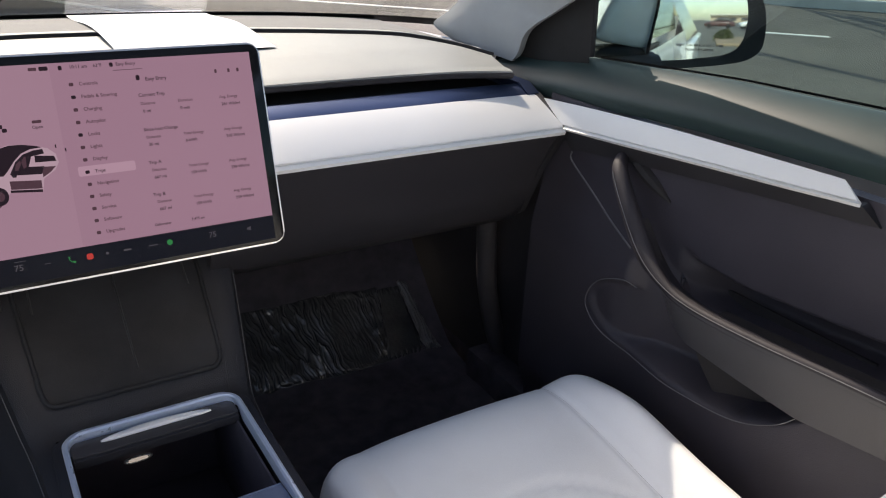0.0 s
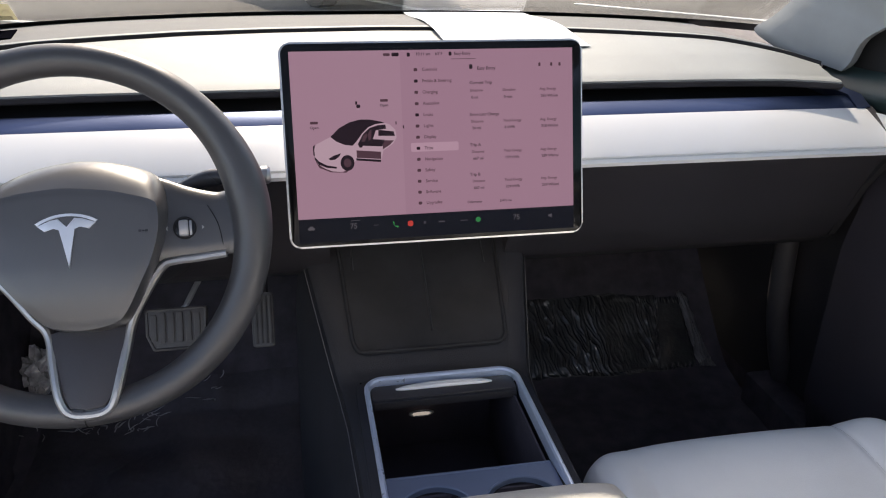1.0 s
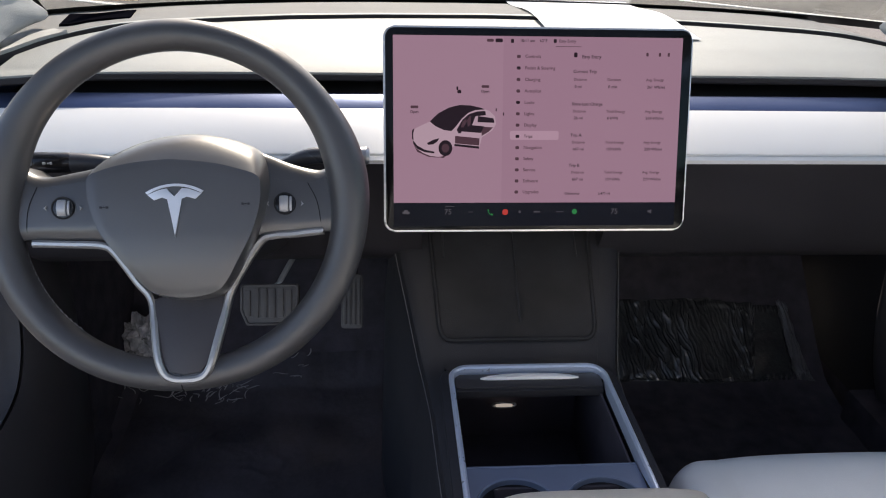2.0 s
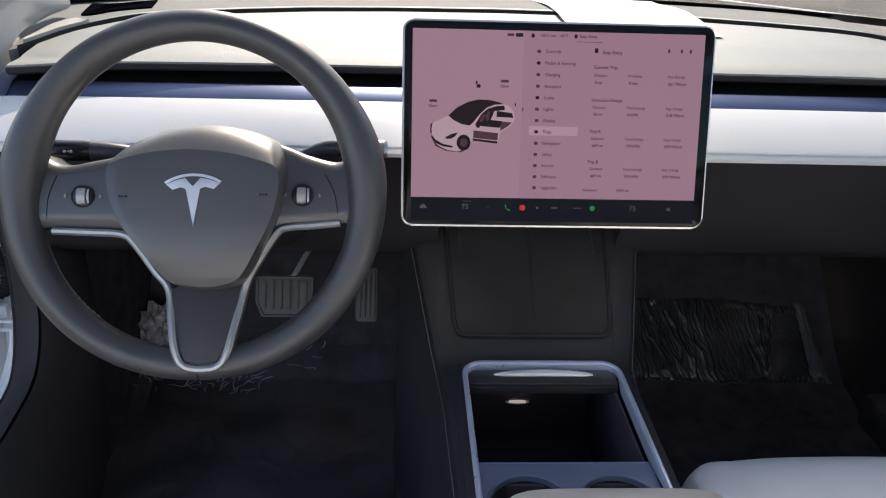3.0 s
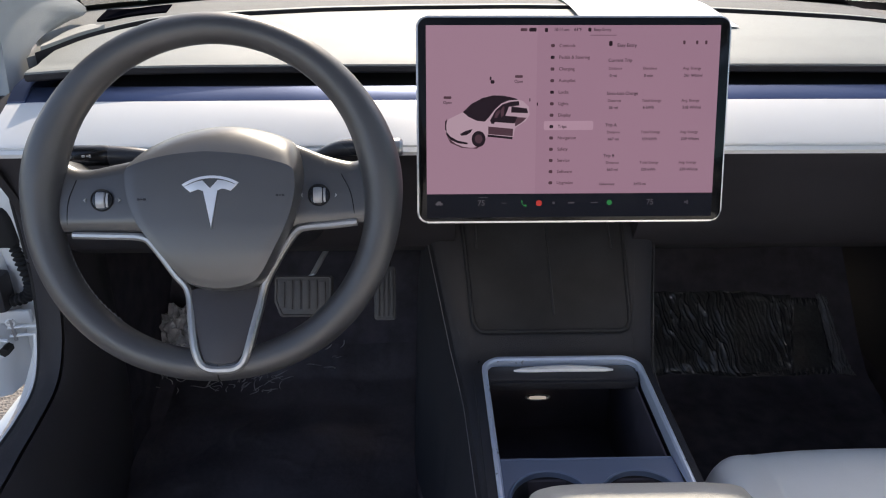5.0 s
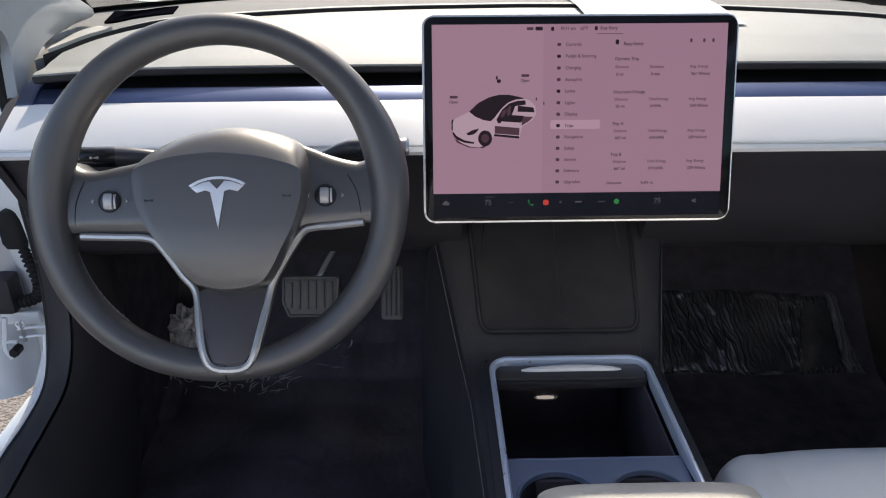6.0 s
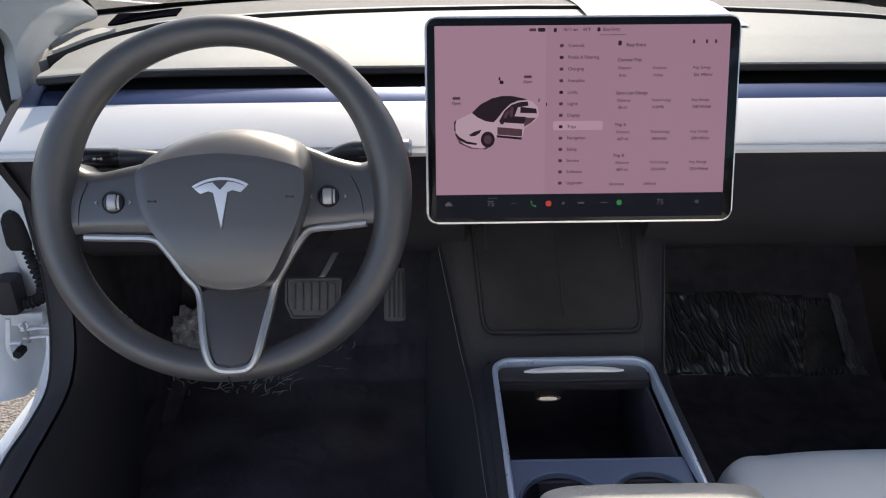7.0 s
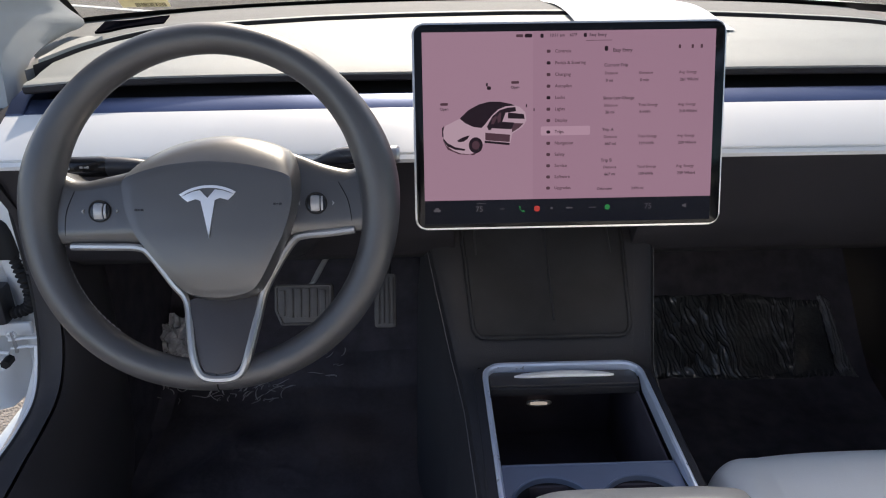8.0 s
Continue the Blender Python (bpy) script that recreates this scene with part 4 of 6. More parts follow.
def hub_z(y):
    """The face leans back a little under its crest and rolls under towards the bottom."""
    tab = [(-0.0865, 0.0215), (-0.080, 0.0262), (-0.072, 0.0298), (-0.055, 0.0338), (-0.030, 0.0352), (0.0, 0.0336), (0.015, 0.0320), (0.030, 0.0302), (0.0425, 0.0284)]
    return sum(curve_at(tab, y + d) for d in (-0.006, -0.002, 0.002, 0.006)) / 4


hub_rings = [[WM @ Vector((x, y, -0.024)) for x, y in hub_o]]
for k in range(9):
    a = radians(lerp(4, 42, k / 8))
    f, g = (math.cos(radians(4)) - math.cos(a)) / (math.cos(radians(4)) - math.cos(radians(42))), (math.sin(a) - math.sin(radians(4))) / (math.sin(radians(42)) - math.sin(radians(4)))
    hub_rings.append([WM @ Vector((lerp(p[0], q[0], f), lerp(p[1], q[1], f), lerp(-0.008, hub_z(q[1]), g))) for p, q in zip(hub_o, hub_i)])
for k in (0.975, 0.93, 0.86, 0.76, 0.64, 0.5, 0.36, 0.22, 0.1, 0.02):
    hub_rings.append([WM @ Vector((hcx + (x - hcx) * k, hcy + (y - hcy) * k, hub_z(hcy + (y - hcy) * k) + 0.0006 * (k < 0.95))) for x, y in hub_i])
part("airbag_cover", loft(hub_rings), M_hub, wheel, "satin grey airbag cover with a broad bright top edge", angle=24)

# side spokes: dished button faces under a rounded upper shoulder, with a thumb wheel each
SPOKES = {-1: (((-0.060, 0.0300), (-0.0814, 0.0257), (-0.1086, 0.0212), (-0.1290, 0.0188), (-0.1390, 0.0212), (-0.1500, 0.0270)),
               ((-0.060, -0.0315), (-0.0900, -0.0310), (-0.1200, -0.0305), (-0.1390, -0.0312), (-0.1500, -0.0330)),
               ((-0.060, 0.0460), (-0.0814, 0.0385), (-0.1050, 0.0333), (-0.1220, 0.0300), (-0.1360, 0.0315), (-0.1500, 0.0400)), ((-0.1318, 0.0190), (-0.1378, -0.0030), (-0.1385, -0.0305))),
          1: (((0.070, 0.0300), (0.0836, 0.0283), (0.1050, 0.0255), (0.1229, 0.0235), (0.1340, 0.0262), (0.1480, 0.0330)),
              ((0.064, -0.0300), (0.0850, -0.0280), (0.1100, -0.0262), (0.1370, -0.0238), (0.1480, -0.0240)),
              ((0.070, 0.0560), (0.0850, 0.0510), (0.1050, 0.0432), (0.1259, 0.0377), (0.1370, 0.0375), (0.1480, 0.0440)), ((0.1229, 0.0235), (0.1325, 0.0040), (0.1371, -0.0235)))}
for s, (up_, lo_, out_, cut_) in SPOKES.items():
    tops, bots, outs = [spline([(*q, 0) for q in c], 41) for c in (up_, lo_, out_)]

    def spoke_z(v):
        return 0.0045 - 0.0070 * v ** 2 - 0.005 * max(0, 1 - v / 0.25) ** 2

    def spoke_face(u, v):
        k = min(40, int(round(u * 40)))
        p = bots[k].lerp(tops[k], v)
        return WM @ Vector((p.x, p.y, spoke_z(v)))

    def spoke_top(u, v):
        k = min(40, int(round(u * 40)))
        a = math.pi / 2 * lerp(0.28, 1.0, v)
        f, g = (math.sin(a) - math.sin(0.44)) / (1 - math.sin(0.44)), 1 - math.cos(a)
        p = tops[k].lerp(outs[k], f)
        return WM @ Vector((p.x, p.y, lerp(spoke_z(1) + 0.0002, -0.016, max(0.0, (g - 0.095) / 0.905))))
    deep = WM.to_3x3() @ Vector((0, 0, -0.042))
    spoke = part("spoke", sheet(spoke_face, 40, 16, deep), M_hub, wheel, "grey button spoke")
    part("spoke_shoulder", sheet(spoke_top, 40, 10, deep), M_hub, spoke, "rounded bright upper shoulder", angle=40)
    part("spoke_joint", tube([WM @ Vector((p.x, p.y, spoke_z(1 - i / 19))) for i, p in enumerate(spline([(*q, 0) for q in cut_], 20))], 0.00045, 6), M_seal, spoke, "dark joint where the leather begins")
    kx, ky = (-0.1056, -0.0010) if s < 0 else (0.1017, 0.0027)
    KM = WM @ pose(kx, ky, 0.0020)
    part("knob_well", prism([(0.0104 * math.cos(a), 0.0106 * math.sin(a)) for a in [2 * math.pi * k / 32 for k in range(32)]], KM @ pose(0, 0, -0.003), 0.0052, 0.0006), M_stalk, spoke, "black round socket")
    part("knob_ring", tube([KM @ Vector((0.0098 * math.cos(a), 0.0100 * math.sin(a), 0.0020)) for a in [2 * math.pi * k / 32 for k in range(32)]], 0.0009, 6, closed=True, up=(0, 1, 0)), M_seal, spoke)
    roller = []
    for x, r in ((-0.0052, 0.0074), (-0.0046, 0.0082), (0.0, 0.0085), (0.0028, 0.0082), (0.0034, 0.0074)):
        roller.append([KM @ Vector((x, r * math.cos(b), 0.0005 + 0.55 * r * math.sin(b))) for b in [2 * math.pi * k / 28 for k in range(28)]])
    knob = part("scroll_knob", loft(roller), M_knob, spoke, "satin silver scroll wheel")
    part("knob_band", loft([[KM @ Vector((x, 0.0079 * math.cos(b), 0.0003 + 0.0042 * math.sin(b))) for b in [2 * math.pi * k / 24 for k in range(24)]] for x in (0.0046, 0.0066)]), M_knob, knob)
    for d in (-1, 1):
        bx = kx + d * 0.0165
        part("arrow_mark", prism([(bx - d * 0.0012, ky + 0.0022), (bx + d * 0.0012, ky), (bx - d * 0.0012, ky - 0.0022), (bx - d * 0.0004, ky)][::d], WM @ pose(0, 0, 0.0010), 0.0030), M_piping, spoke, smooth=False)
    mx = hcx - 0.0625 if s < 0 else hcx + 0.0645
    for k in range(3):
        part("horn_mark", prism(rrect(0.0022, 0.0020 if k != 1 else 0.0012, 0.0004, 2, mx + 0.0028 * (k - 1), -0.0022 if s < 0 else 0.0010), WM @ pose(0, 0, 0.0318), 0.0035), M_grey, wheel, smooth=False)

# silver trim: one bent strip from each spoke down round the lower spoke
trim_c = spline([(-0.134, -0.0345, 0), (-0.100, -0.0355, 0), (-0.070, -0.037, 0), (-0.058, -0.045, 0), (-0.038, -0.072, 0), (-0.0255, -0.088, 0), (-0.0205, -0.115, 0), (-0.0140, -0.147, 0), (-0.006, -0.1605, 0), (0.010, -0.1635, 0),
                 (0.026, -0.1605, 0), (0.034, -0.148, 0), (0.0415, -0.115, 0), (0.0480, -0.084, 0), (0.060, -0.060, 0), (0.078, -0.033, 0), (0.090, -0.028, 0), (0.110, -0.0265, 0), (0.138, -0.0235, 0)], 130)
rings = []
for i, p in enumerate(trim_c):
    t = (trim_c[min(i + 1, len(trim_c) - 1)] - trim_c[max(i - 1, 0)]).normalized()
    s2 = Vector((-t.y, t.x, 0))
    lo = p.y < -0.08
    w = 0.0035
    z0 = 0.0025 + 0.0165 * sstep(-0.085, -0.150, p.y)
    rings.append([WM @ (p + s2 * w + Vector((0, 0, z0 - 0.012))), WM @ (p + s2 * w + Vector((0, 0, z0))), WM @ (p + s2 * w * 0.4 + Vector((0, 0, z0 + 0.002))), WM @ (p - s2 * w * 0.4 + Vector((0, 0, z0 + 0.002))), WM @ (p - s2 * w + Vector((0, 0, z0))), WM @ (p - s2 * w + Vector((0, 0, z0 - 0.012)))])
part("spoke_trim", loft(rings), M_trim, wheel, "bent satin silver trim strip")
lower_o = [(-0.0235, -0.088), (-0.019, -0.115), (-0.0125, -0.146), (-0.005, -0.157), (0.010, -0.1600), (0.025, -0.157), (0.0325, -0.146), (0.039, -0.115), (0.046, -0.086), (0.03, -0.084), (0.010, -0.0865), (-0.01, -0.085)]
part("lower_spoke", prism([(x, y + 0.086) for x, y in lower_o], WM @ pose(0, -0.086, 0.003, -13, 0, 0) @ pose(0, 0, -0.016), 0.0155, 0.002), M_gloss, wheel, "satin black lower spoke panel")
part("hub_back", dome([(x * 0.8, y * 0.8) for x, y in hub_o[::2]], 0.2, 0.001, 0.03, WM @ pose(0, 0, -0.012, 180, 0, 0) @ Matrix.Diagonal((1, -1, 1, 1))), M_black, wheel)

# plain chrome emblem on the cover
M_emblem = surf("satin_chrome", (0.80, 0.81, 0.84), 0.45, 0.04, 30, 0.02, 600, metal=0.7)
EM = WM @ pose(0.0052, -0.0005, 0.0338, -5.0, 0, 2.0)
arc_t, arc_b = [], []
for k in range(13):
    a = radians(90 + 32 * (1 - k / 6))
    arc_t.append((0.001 + 0.0495 * math.cos(a), -0.0285 + 0.0485 * math.sin(a)))
    arc_b.append((0.001 + 0.0455 * math.cos(a), -0.0285 + 0.0462 * math.sin(a)))
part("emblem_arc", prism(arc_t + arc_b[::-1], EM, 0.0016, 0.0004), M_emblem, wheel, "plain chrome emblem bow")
stem = [(-0.0235, 0.0105), (-0.0125, 0.0148), (-0.0058, 0.0158), (0.001, 0.0075), (0.0078, 0.0158), (0.0145, 0.0148), (0.0255, 0.0105), (0.0195, 0.0052), (0.012, 0.0078), (0.0072, 0.0060), (0.001, -0.0295), (-0.0052, 0.0060), (-0.010, 0.0078), (-0.0175, 0.0052)]
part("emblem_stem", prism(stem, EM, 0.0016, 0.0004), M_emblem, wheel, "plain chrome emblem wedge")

# column shroud and its two stalks
column = thing("steering_column", (-0.3765, 0.0, 0.88), "black steering column shroud with two stalks", "steering column")
A = WM.to_3x3() @ Vector((0, 0, -1))
part("shroud", loft([[WC + A * d + WM.to_3x3() @ Vector((w * math.cos(b), h * math.sin(b) - 0.004, 0)) for b in [2 * math.pi * j / 28 for j in range(28)]] for d, w, h in ((0.028, 0.062, 0.048), (0.05, 0.070, 0.056), (0.12, 0.075, 0.058), (0.24, 0.075, 0.055), (0.36, 0.07, 0.05))]), M_black, column)
M_stalkbody = surf("satin_dark_stalk", (0.050, 0.052, 0.060), 0.28, 0.08, 10, 0.03, 600)
left_path = spline([(-0.43, -0.065, 0.902), (-0.462, -0.080, 0.914), (-0.495, -0.088, 0.9205), (-0.530, -0.090, 0.9212), (-0.566, -0.091, 0.9205)], 28)
stalk = part("stalk", tube(left_path[:18], [0.0088 + 0.0014 * sstep(0, 1, i / 17) for i in range(18)], 16, flat=1.0), M_stalkbody, column, "satin dark turn signal stalk")
end = part("stalk_cap", tube(left_path[15:], [0.0098, 0.0108] + [0.0109] * 10 + [0.0080], 18), M_stalk, stalk, "glossy black end with small white symbols")
for x, w, h in ((-0.5475, 0.0030, 0.0008), (-0.5430, 0.0040, 0.0042), (-0.5285, 0.0030, 0.0022), (-0.5240, 0.0022, 0.0014), (-0.5212, 0.0020, 0.0026)):
    part("symbol", rbox(x, x + w, -0.1022, -0.1004, 0.9243 - h / 2, 0.9243 + h / 2, 0.0003), M_piping, end)
right_path = spline([(-0.315, -0.065, 0.902), (-0.292, -0.080, 0.912), (-0.262, -0.089, 0.9275), (-0.232, -0.090, 0.9290), (-0.204, -0.090, 0.9290)], 26)
stalk = part("stalk", tube(right_path, [0.0085 + 0.0006 * sstep(0, 1, i / 25) for i in range(26)], 16), M_stalkbody, column, "satin dark drive stalk")
part("stalk_cap", tube([(-0.206, -0.090, 0.9290), (-0.200, -0.090, 0.9290), (-0.197, -0.090, 0.9290)], [0.0094, 0.0096, 0.0078], 18), M_steel, stalk, "grey push button end")


# ---- center console ----
console = thing("center_console", (0, -0.2, 0.27), "black center console with a silver-framed storage bin", "console")


def con_z(y):
    return curve_at([(-0.62, 0.645), (-0.40, 0.630), (-0.28, 0.614), (-0.15, 0.611), (-0.022, 0.611), (-0.004, 0.616), (0.014, 0.629), (0.15, 0.722), (0.20, 0.757)], y)


def con_hw(y):
    return curve_at([(-0.62, 0.118), (-0.30, 0.118), (-0.10, 0.124), (-0.02, 0.131), (0.15, 0.166), (0.20, 0.17)], y)


ys = [-0.62, -0.5, -0.40, -0.335, -0.28, -0.2, -0.12, -0.06, -0.04, -0.026, -0.017, -0.008, 0.002, 0.012, 0.03, 0.06, 0.10, 0.15, 0.195]
for s in (-1, 1):
    rings = []
    for y in ys:
        z, h = con_z(y), con_hw(y)
        w = 0.018 + 0.012 * sstep(-0.10, -0.03, y)
        pr = [(h - w, z - 0.012), (h - w + 0.002, z - 0.001), (h - 0.012, z - 0.0015), (h - 0.003, z - 0.007), (h + 0.002, z - 0.03), (h + 0.012, z - 0.14), (h + 0.020, 0.30), (h + 0.022, 0.26), (h - 0.01, 0.26), (h - 0.018, z - 0.14)]
        rings.append([Vector((s * a - 0.002, y, b)) for a, b in pr])
    side = part("side_panel", loft(rings), M_soft, console, "soft black side panel")
    seam = []
    for k in range(40):
        y = lerp(-0.60, 0.19, k / 39)
        seam.append((s * (con_hw(y) + 0.0015) - 0.002, y, con_z(y) - 0.014))
    part("seam", tube(seam, 0.0005, 5), M_line2, side, "fine pale stitched seam")


# rising front face with the recessed phone mat
def face(u, v):
    y = lerp(-0.020, 0.195, v)
    z = con_z(y)
    h = con_hw(y) - 0.012
    x = lerp(-h, h, u) - 0.002
    return (x, y, z - 0.0015)


part("front_face", sheet(face, 20, 40, (0, 0.006, -0.010)), M_soft, console, "soft black sloping face")


def mat_pt(a, b):
    """On the sloping face: a across in metres, b from 0 (foot) to 1 (top)."""
    y = lerp(0.018, 0.19, b)
    return Vector((a - 0.001, y - 0.0010, con_z(y) + 0.0010))


def mat_sheet(u, v):
    hw = lerp(0.106, 0.118, v)
    return mat_pt(lerp(-hw, hw, u), v)


part("phone_mat", sheet(mat_sheet, 24, 24, (0, 0.003, -0.0015)), M_mat, console, "dark rubber phone charging mat")
edge = []
for k in range(9):
    edge.append(mat_pt(-lerp(0.119, 0.108, k / 8), 1 - 0.9 * k / 8))
for k in range(7):
    a = math.pi / 2 * k / 6
    edge.append(mat_pt(-0.092 - 0.0155 * math.cos(a), 0.10 - 0.10 * math.sin(a)))
edge += [Vector((-q.x - 0.002, q.y, q.z)) for q in reversed(edge)]
part("mat_rim", tube(edge, 0.0031, 10), M_mat, console, "raised rounded rim")
part("mat_ridge", tube([mat_pt(0.004, 0.12 + 0.8 * k / 8) for k in range(9)], 0.0016, 6), M_soft, console)
for a in (-0.098, 0.096):
    part("mat_rib", tube([mat_pt(a, 0.62 + 0.25 * k / 5) for k in range(6)], 0.0014, 6), M_grey, console)

# silver frame round the storage bin
oy0, oy1 = -0.345, -0.021
outer = rrect(0.209, oy1 - oy0, 0.027, 9, 0.003, (oy0 + oy1) / 2)
inner = rrect(0.196, oy1 - oy0 - 0.017, 0.021, 9, 0.003, (oy0 + oy1) / 2)
DK_M = Matrix.Translation((0, -0.28, 0.6125)) @ pose(0, 0, 0, 0, 0, 0) @ Matrix.Translation((0, 0.28, 0))
part("bin_frame", frame_ring(outer, inner, DK_M @ pose(0, 0, -0.012), 0.0188, 0.0022), M_frame, console, "satin silver frame with rounded corners, tinted with sky blue")
part("frame_surround", frame_ring(rrect(0.232, oy1 - oy0 + 0.014, 0.034, 9, 0.003, (oy0 + oy1) / 2), rrect(0.206, oy1 - oy0 - 0.003, 0.0255, 9, 0.003, (oy0 + oy1) / 2), DK_M @ pose(0, 0, -0.012), 0.0125, 0.0015), M_soft, console, "soft black surround of the frame")
lid = part("bin_lid", prism(rrect(0.192, 0.030, 0.003, 3, 0.003, -0.0475), DK_M @ pose(0, 0, -0.014), 0.012, 0.0015), M_gloss, console, "rolled back black bin lid")
part("lid_handle", tube([DK_M @ Vector((-0.060 + 0.129 * k / 12, -0.0455 + 0.0035 * math.sin(math.pi * k / 12), -0.0005)) for k in range(13)], [0.0014 + 0.0046 * math.sin(math.pi * min(1, max(0, k / 12))) ** 0.5 for k in range(13)], 8, flat=0.75), M_handle, lid, "bright satin metal lid handle")
part("lid_edge", rbox(-0.092, 0.098, -0.0685, -0.0625, 0.598, 0.6090, 0.002), M_black, lid)
for x0, x1, y0, y1, z0, z1 in ((-0.098, -0.095, -0.24, 0.045, 0.45, 0.602), (0.093, 0.096, -0.24, 0.045, 0.45, 0.602), (-0.098, 0.096, 0.042, 0.046, 0.45, 0.602), (-0.098, 0.096, -0.24, 0.045, 0.447, 0.451), (-0.098, 0.096, -0.236, -0.232, 0.45, 0.600)):
    part("bin_wall", rbox(x0, x1, y0, y1, z0, z1, 0.001), M_binwall, console, "dark flocked bin lining")
port = part("socket_ring", tube([(-0.013 + 0.017 * math.cos(a), 0.030, 0.514 + 0.0042 * math.sin(a)) for a in [2 * math.pi * k / 24 for k in range(24)]], 0.0016, 6, closed=True, up=(0, 1, 0)), M_handle, console, "small bright metal socket ring")
# Weak glow added to brighten the socket, in place of a metal reflection.
part("socket_core", rbox(-0.025, -0.001, 0.028, 0.034, 0.5115, 0.5165, 0.001), glow("socket_core_glow", (1.0, 0.97, 0.9), 0.14), port, "small socket core glowing in place of a metal reflection")


# cup holder deck with two round wells
def deck():
    bm = bmesh.new()
    z = lambda y: 0.6055
    cups = [(-0.045, -0.272, 0.044), (0.051, -0.272, 0.044)]
    n = 40
    for cx, cy, r in cups:
        x0, x1 = (-0.094, 0.003) if cx < 0 else (0.003, 0.100)
        y0, y1 = -0.40, -0.206
        outer = []
        for k in range(n):
            a = 2 * math.pi * k / n
            dx_, dy_ = math.cos(a), math.sin(a)
            t = min((x1 - cx) / dx_ if dx_ > 1e-6 else 9, (x0 - cx) / dx_ if dx_ < -1e-6 else 9, (y1 - cy) / dy_ if dy_ > 1e-6 else 9, (y0 - cy) / dy_ if dy_ < -1e-6 else 9)
            outer.append(Vector((cx + dx_ * t, cy + dy_ * t, z(cy + dy_ * t))))
        rim_ = [Vector((cx + r * math.cos(2 * math.pi * k / n), cy + r * math.sin(2 * math.pi * k / n), 0)) for k in range(n)]
        rings = [outer]
        for f, dz in ((1.06, 0.0), (1.0, 0.003), (0.97, 0.002), (0.95, -0.01), (0.9, -0.09)):
            rings.append([Vector((cx + (p.x - cx) * f, cy + (p.y - cy) * f, z(p.y) + dz)) for p in rim_])
        loft(rings, True, False, bm)
        bm.faces.new([bm.verts.new((cx + (p.x - cx) * .9, cy + (p.y - cy) * .9, z(cy) - .09)) for p in rim_])
    return bm


part("cup_deck", deck(), M_deck, console, "satin grey deck tinted with sky blue, with two round cup wells")
for cx in (-0.045, 0.051):
    part("cup_well", loft([[Vector((cx + r * math.cos(2 * math.pi * k / 40), -0.272 + r * math.sin(2 * math.pi * k / 40), z)) for k in range(40)] for r, z in ((0.0425, 0.6030), (0.0412, 0.594), (0.039, 0.540), (0.002, 0.538))], True, False), M_black, console, "black round cup well")
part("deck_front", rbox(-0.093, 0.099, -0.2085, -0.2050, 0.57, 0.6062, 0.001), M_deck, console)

arm = thing("armrest", (0, -0.5, 0.64), "padded off-white armrest on the console", "armrest")


def arm_sec(y, w, z0, z1):
    return [Vector((0.012 + w * (abs(math.cos(a)) ** 0.35) * math.copysign(1, math.cos(a)), y, (z0 + z1) / 2 + (z1 - z0) / 2 * (abs(math.sin(a)) ** 0.45) * math.copysign(1, math.sin(a)))) for a in [2 * math.pi * (k + 0.5) / 40 for k in range(40)]]


part("cushion", loft([arm_sec(y, w, a, b) for y, w, a, b in ((-0.3470, 0.080, 0.672, 0.690), (-0.3500, 0.090, 0.655, 0.7015), (-0.358, 0.0985, 0.648, 0.7080), (-0.373, 0.1015, 0.643, 0.7105), (-0.50, 0.1015, 0.643, 0.712), (-0.62, 0.098, 0.643, 0.711), (-0.635, 0.09, 0.65, 0.70))]), M_arm, arm, "padded off-white cover", angle=60)
part("hinge_base", rbox(-0.09, 0.09, -0.63, -0.40, 0.60, 0.668, 0.01), M_black, arm)

# ---- front passenger seat ----
seat = thing("passenger_seat", (0.385, -0.4, 0.27), "white vinyl front passenger seat with raised side bolsters", "car seat")
SX, SHW = 0.388, 0.247


def seat_top(u, v):
    """The cushion's skin: u across, v from the tail (0) over the top and down the front (1)."""
    a = 2 * u - 1
    path = spline([(-0.78, 0.505), (-0.60, 0.508), (-0.40, 0.522), (-0.25, 0.544), (-0.160, 0.548), (-0.112, 0.532), (-0.098, 0.48), (-0.110, 0.40)], 60)
    q = v * 59
    k = min(int(q), 58)
    p = path[k].lerp(path[k + 1], q - k)
    y, z = p.x, p.y
    front = sstep(-0.26, -0.13, y)
    corner = abs(a) ** 5 * (0.6 if a > 0 else 1.0)
    y -= 0.075 * corner * sstep(-0.5, -0.14, y) + 0.012 * a * a * front
    bol = math.exp(-((abs(a) - 0.80) / 0.15) ** 2) * 0.032 * (1 - 0.45 * front) * (1.15 if a > 0 else 0.75)
    dip = -0.012 * math.exp(-(a / 0.5) ** 2) * (1 - front)
    edge = -0.11 * max(0.0, (abs(a) - 0.86) / 0.14) ** 2.2
    seam_ = -0.0045 * math.exp(-((abs(a) - 0.60) / 0.018) ** 2) * (1 - 0.3 * front) * (1.0 if a > 0 else 0.25)
    arc = math.hypot(a * SHW / 0.16, (y + 0.52) / 0.24)
    seam_ += -0.004 * math.exp(-((arc - 1.0) / 0.02) ** 2) * (abs(a) < 0.6)
    z += (bol + dip + seam_) * (1 - sstep(0.86, 1.0, v)) + edge
    x = SX + SHW * (a + 0.06 * a * (1 - abs(a)))
    return (x, y, z)


